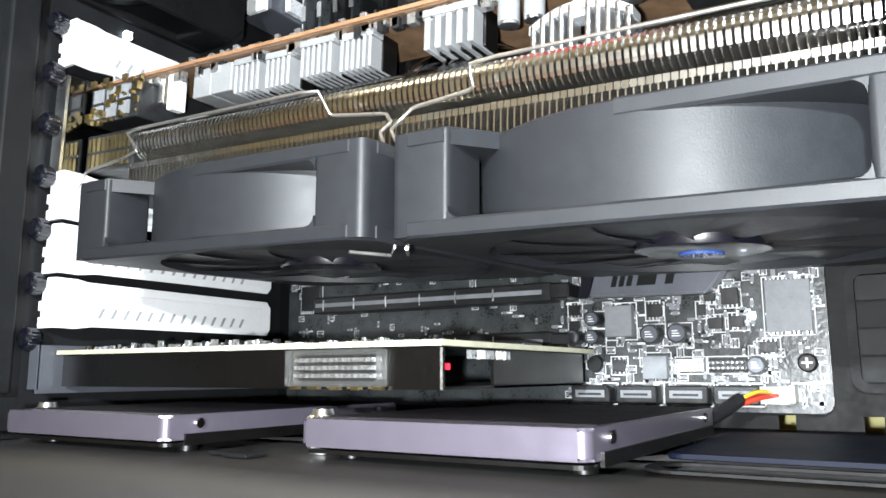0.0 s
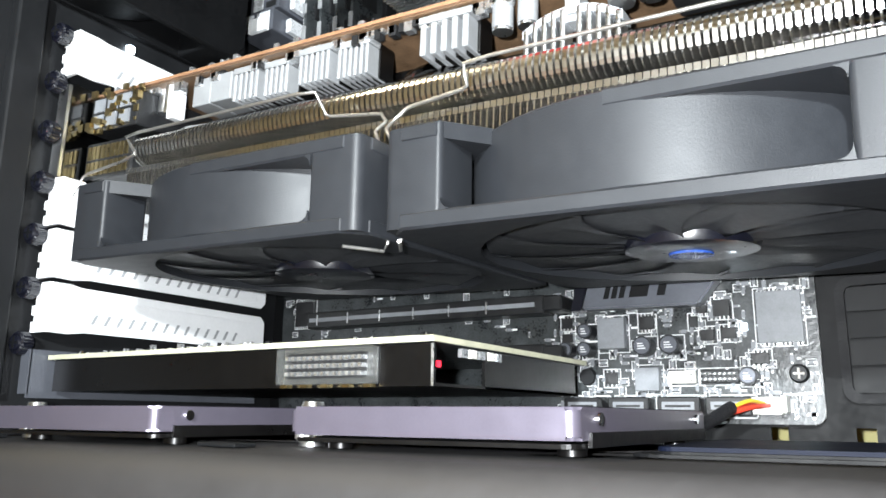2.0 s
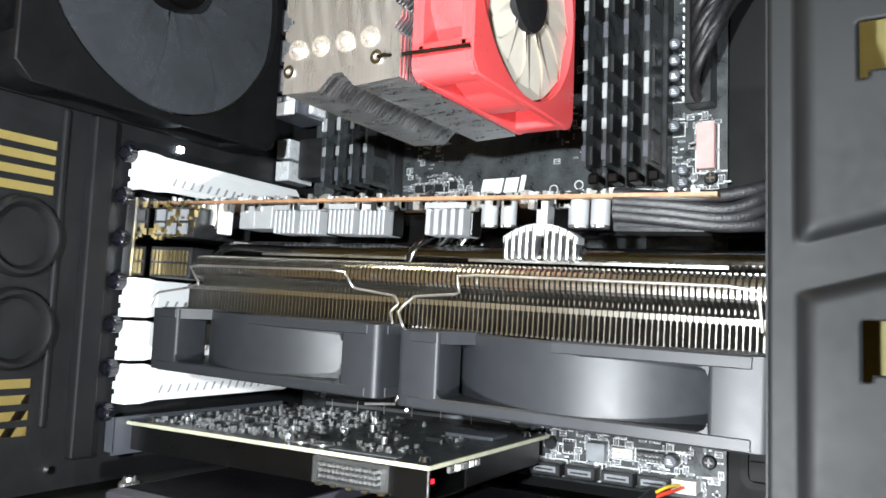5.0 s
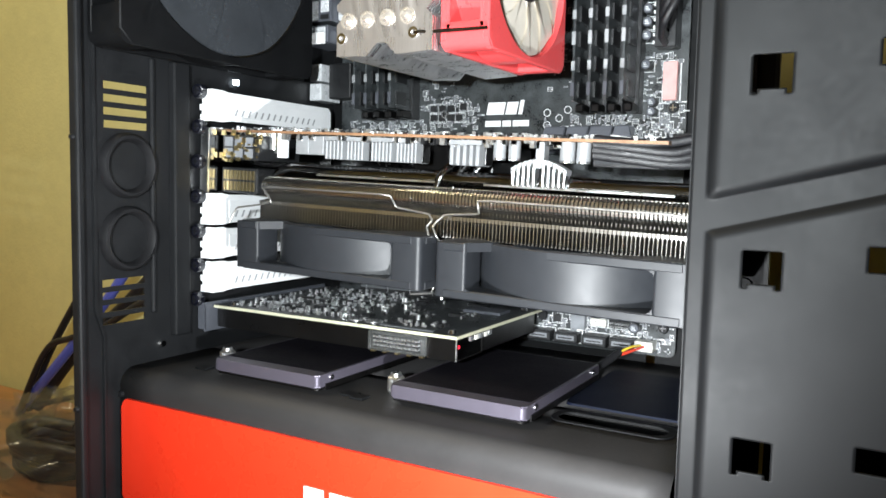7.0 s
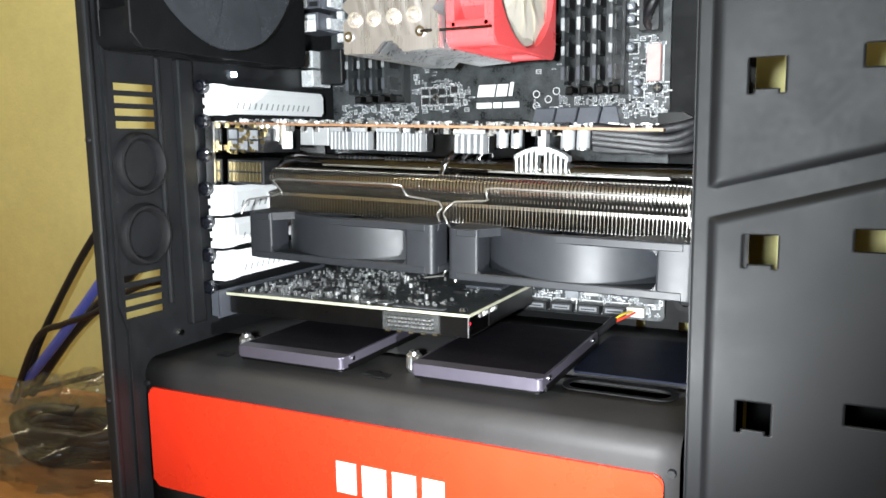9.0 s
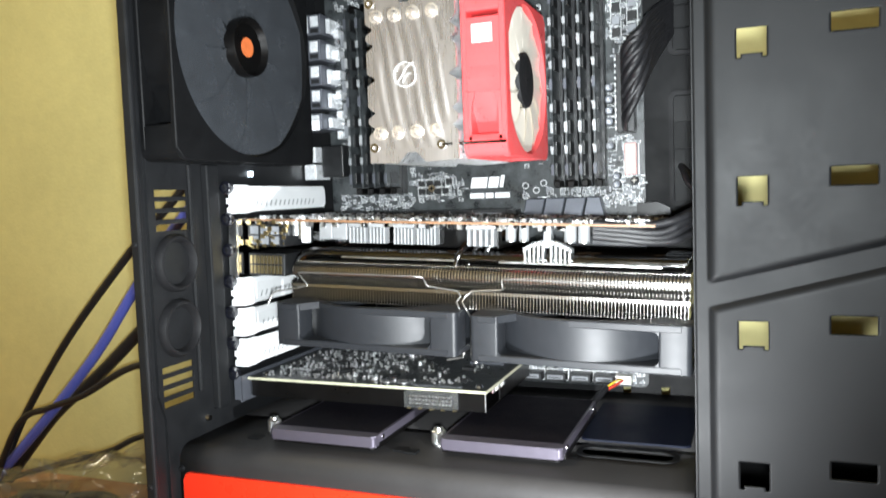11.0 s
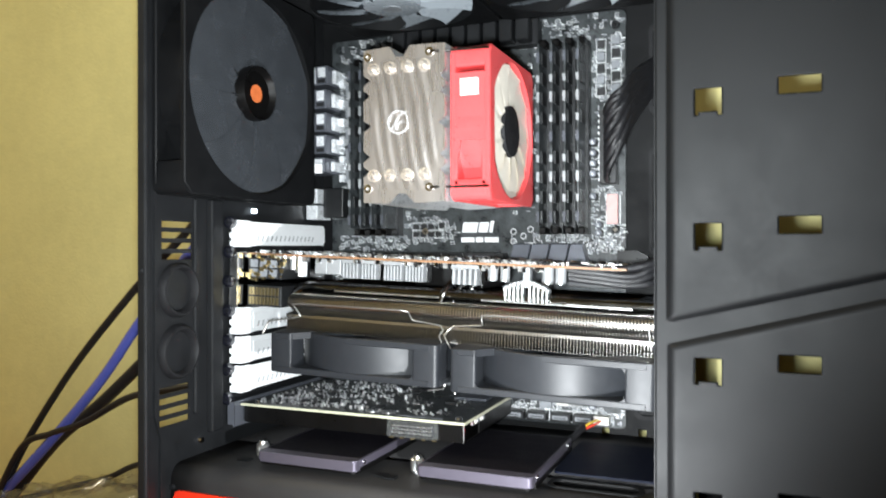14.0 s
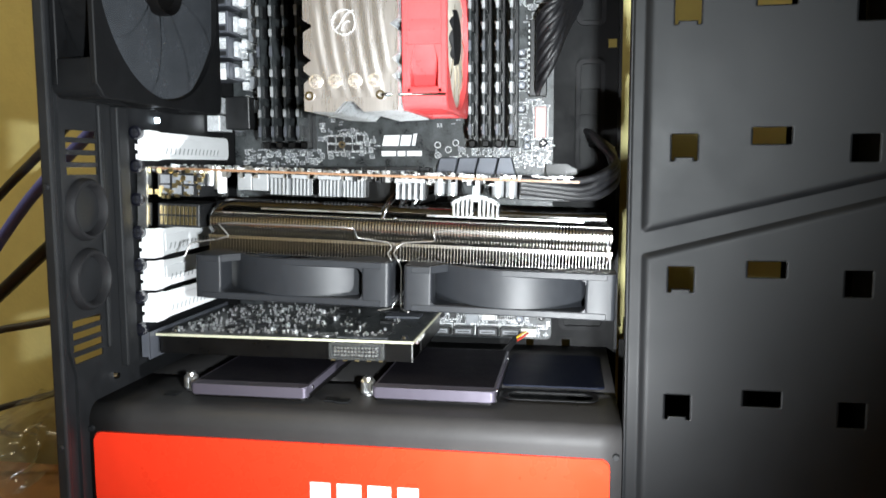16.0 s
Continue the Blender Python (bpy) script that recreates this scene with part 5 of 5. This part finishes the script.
# ---------------- drives ----------------
def drive(x0, y0):
    t = thing("solid_state_drive", (x0, y0, 0.0663), "slim violet-grey metal solid-state drive screwed to the shroud", "drive", "drives on the shroud")
    x1, y1 = x0 + 0.0699, y0 + 0.1
    bm = prism(bmesh.new(), rounded(x0, x1, y0, y1, 0.0024), "z", 0.0695, 0.0757)
    bmesh.ops.bevel(bm, geom=[e for e in bm.edges if abs(e.verts[0].co.z - e.verts[1].co.z) < 1e-6], offset=0.0007, segments=2, affect="EDGES")
    part("body", bm, SSDMETAL, t, smooth=35)
    # dark label, set back so its colour also gives the top's shade falloff
    part("top_label", B(x0 + 0.0014, x1 - 0.0014, y0 + 0.0085, y1 - 0.0012, 0.0756, 0.0759), SSDTOP, t, "dark label with the top's shade in its colour")
    part("base_plate", prism(bmesh.new(), rounded(x0 + 0.0006, x1 - 0.0006, y0 + 0.0008, y1 - 0.0008, 0.003), "z", 0.068, 0.0689), SATINBLACK, t)
    part("side_step", B(x1 - 0.0003, x1 + 0.0006, y0 + 0.006, y1 - 0.004, 0.0682, 0.071), SATINBLACK, t)
    for dx in (0.006, 0.064):
        for dy in (0.012, 0.088):
            f = part("foot_screw", C((x0 + dx, y0 + dy, 0.0663), (x0 + dx, y0 + dy, 0.068), 0.003, seg=14), SATINBLACK, t, smooth=40)
    for dy in (0.0105, 0.087):
        part("side_screw", C((x1, y0 + dy, 0.0735), (x1 + 0.0009, y0 + dy, 0.0735), 0.0013, seg=12), CHROME, t, "small bright screw", smooth=40)
    return t


D1 = drive(-0.2168, 0.1495)
D2 = copy_thing(D1, Matrix.Translation((-0.1106, 0.1575, 0.0663)))
for x, y in ((-0.2255, 0.168), (-0.117, 0.1735)):
    thumbscrew((x, y, 0.0663), (0, 0, 1), 0.0043, 0.0108, ALU, "bright knurled thumbscrew beside a drive", "drive thumbscrews")


# ---------------- case fans ----------------
fan("rear_fan", Matrix.Translation((-0.2568, FANY + 0.004, FANZ)) @ pose(0, 0, 0, 0, -90, 0), 0.147, 0.0255, "large black rear fan with orange hub mark", "fans", DARK, REARBLADE, SATINBLACK, blades=9, span=40.5, hub=0.128, sticker=ORANGE, pitch=0.03, dish=-0.0045, guard=False, lift=-0.0105, bowl=0.0022)
for x in (-0.159, -0.0365):
    fan("top_fan", pose(x, 0.225, 0.3825), 0.12, 0.0255, "smoky grey fan hanging under the top panel", "fans", DARK, CLEARBLADE, CLEARBLADE, blades=9, span=33, hub=0.17, sticker=GREYCHIP, pitch=0.42, guard=False, lift=-0.0085)

# ---------------- cables ----------------
def cable(name, runs, label, group="", material=SLEEVE, n=8, seg=8):
    """One cable of one or more strands; each run is (points, radius, material)."""
    first = Vector(runs[0][0][0])
    t = thing(name, first, label, "cable", group)
    for pts, r, m in runs:
        part("strand", tube(bmesh.new(), spline(pts, n), r, seg), m or material, t, smooth=60)
    return t


rc = random.Random(3)
# graphics power cable: a bundle that bends up and away through the tray opening
runs = []
for k in range(8):
    a, b = (k % 4) * 0.0032, (k // 4) * 0.005
    j = lambda: rc.uniform(-0.0012, 0.0012)
    runs.append(([(-0.03, 0.2025 + b, 0.1852 + a * 0.75), (-0.012, 0.204 + b, 0.183 + a * 0.8), (0.006 + j(), 0.2085 + b, 0.181 + a + j()), (0.0185 + j(), 0.216 + b * 1.6, 0.183 + a * 1.3 + j()), (0.0275 - b * 0.4 + j(), 0.238 + b, 0.1935 + a * 0.9 + j()),
                  (0.0265 - a * 0.9 + j(), 0.265 + b, 0.209 + a * 0.6), (0.019 - a * 0.6, 0.292, 0.2175 + a * 0.5), (0.0135 - a * 0.4, 0.3165, 0.2155 + a)], 0.0023, None))
cable("power_cable", runs, "bundle of black sleeved power wires to the graphics card", n=7)
# main board cable: fanned strands from the socket to the tray opening
runs = []
for k in range(12):
    z = 0.2517 + k * 0.0043
    runs.append(([(-0.0245, 0.3005, z), (-0.0235, 0.288, z + 0.002), (-0.019 + 0.0015 * (k % 2), 0.2775 + 0.001 * (k % 3), z + 0.008), (-0.0125 + 0.001 * (k % 3), 0.2785, 0.292 + (z - 0.275) * 0.85), (-0.006, 0.29, 0.307 + (z - 0.275) * 0.7), (0.0045, 0.317, 0.327 + (z - 0.275) * 0.5)], 0.0021, None))
cable("main_power_cable", runs, "wide black braided main power cable on the board", n=6)
# fan lead with bare coloured wires near its plug
cable("fan_lead", [([(-0.0318, 0.3035, 0.079), (-0.0345, 0.2925, 0.0795), (-0.0395, 0.2835, 0.0768)], 0.00065, YELLOWWIRE),
                   ([(-0.0335, 0.3035, 0.0785), (-0.036, 0.2935, 0.0785), (-0.0402, 0.2835, 0.0758)], 0.0008, REDWIRE),
                   ([(-0.0302, 0.3035, 0.0782), (-0.0335, 0.2925, 0.0775), (-0.0398, 0.2832, 0.0752)], 0.0008, REDWIRE),
                   ([(-0.0388, 0.285, 0.0772), (-0.0432, 0.272, 0.0728), (-0.049, 0.2605, 0.0696), (-0.06, 0.262, 0.0684), (-0.075, 0.272, 0.0684)], 0.0022, None)], "black fan lead with red and yellow wires")
# leads behind the case, against the yellow wall
cable("mains_cable", [([(-0.36, 0.36, 0.3), (-0.456, 0.36, 0.217), (-0.508, 0.36, 0.172), (-0.585, 0.36, 0.097), (-0.635, 0.36, 0.04), (-0.68, 0.355, -0.026), (-0.705, 0.35, -0.083)], 0.004, None)], "thick black mains cable hanging by the wall", "leads behind the case")
cable("blue_cable", [([(-0.36, 0.35, 0.27), (-0.458, 0.352, 0.183), (-0.51, 0.352, 0.123), (-0.556, 0.35, 0.066), (-0.622, 0.348, 0.0), (-0.712, 0.345, -0.083)], 0.0052, BLUEWIRE)], "blue cable hanging by the wall", "leads behind the case")
mon = cable("monitor_cable", [([(-0.4, 0.372, 0.175), (-0.456, 0.37, 0.136), (-0.512, 0.37, 0.09), (-0.572, 0.368, 0.04), (-0.637, 0.366, -0.008), (-0.705, 0.36, -0.082)], 0.0062, None)], "heavy black monitor cable hanging by the wall", "leads behind the case")
part("plug_grip", tube(bmesh.new(), spline([(-0.405, 0.371, 0.172), (-0.43, 0.371, 0.155), (-0.456, 0.37, 0.136)], 6), 0.0115, 12), RUBBER, mon, smooth=60)
cable("thin_cable", [([(-0.36, 0.345, 0.085), (-0.458, 0.345, 0.065), (-0.513, 0.345, 0.053), (-0.573, 0.345, 0.023), (-0.62, 0.345, 0.007), (-0.662, 0.343, -0.012), (-0.7, 0.335, -0.0845)], 0.0035, None)], "thin black cable hanging by the wall", "leads behind the case")
cable("low_cable", [([(-0.4, 0.35, 0.02), (-0.46, 0.352, -0.002), (-0.514, 0.352, -0.018), (-0.552, 0.352, -0.035), (-0.631, 0.352, -0.058), (-0.72, 0.35, -0.085)], 0.003, None)], "thin black cable sagging to the table", "leads behind the case")
t = thing("cable_end", (-0.38, 0.24, -0.086), "black audio lead end lying on the table", "cable")
part("lead", tube(bmesh.new(), spline([(-0.3, 0.28, -0.085), (-0.36, 0.265, -0.0845), (-0.41, 0.245, -0.083)], 8), 0.0022, 8), SLEEVE, t, smooth=60)
part("plug_grip", C((-0.405, 0.247, -0.0825), (-0.43, 0.237, -0.0825), 0.0045, 0.0035, seg=14), RUBBER, t, smooth=40)
part("plug_tip", C((-0.43, 0.237, -0.0825), (-0.446, 0.2306, -0.0825), 0.0017, seg=10), CHROME, t, "bright metal tip", smooth=40)


def film_bag():
    """Crumpled clear film round black coiled leads."""
    t = thing("plastic_bag", (-0.47, 0.28, -0.088), "crumpled clear plastic bag with black leads inside", "bag")
    bm = bmesh.new()
    bmesh.ops.create_icosphere(bm, subdivisions=5, radius=1.0)
    for v in bm.verts:
        c = v.co.copy()
        f = 1 + 0.35 * noise.noise(c * 1.9) + 0.34 * abs(noise.noise(c * 4.3)) + 0.2 * abs(noise.noise(c * 9.1)) + 0.06 * noise.noise(c * 23)
        v.co = Vector((-0.485 + c.x * 0.12 * f, 0.29 + c.y * 0.07 * f, max(-0.0875, -0.07 + c.z * 0.05 * f + 0.075 * max(0, c.x) * (c.z > -0.3))))
    part("film", bm, FILM, t, smooth=70)
    for q in range(3):
        pts = [(-0.53 + (0.05 + 0.006 * q) * math.cos(k * 0.8 + q), 0.275 + 0.03 * math.sin(k * 0.8 + q), -0.079 + 0.008 * q + 0.004 * math.sin(k * 2.1)) for k in range(16)]
        part("coiled_lead", tube(bmesh.new(), spline(pts, 5), 0.006, 10), SLEEVE, t, "black coiled lead", smooth=60)
    return t


film_bag()
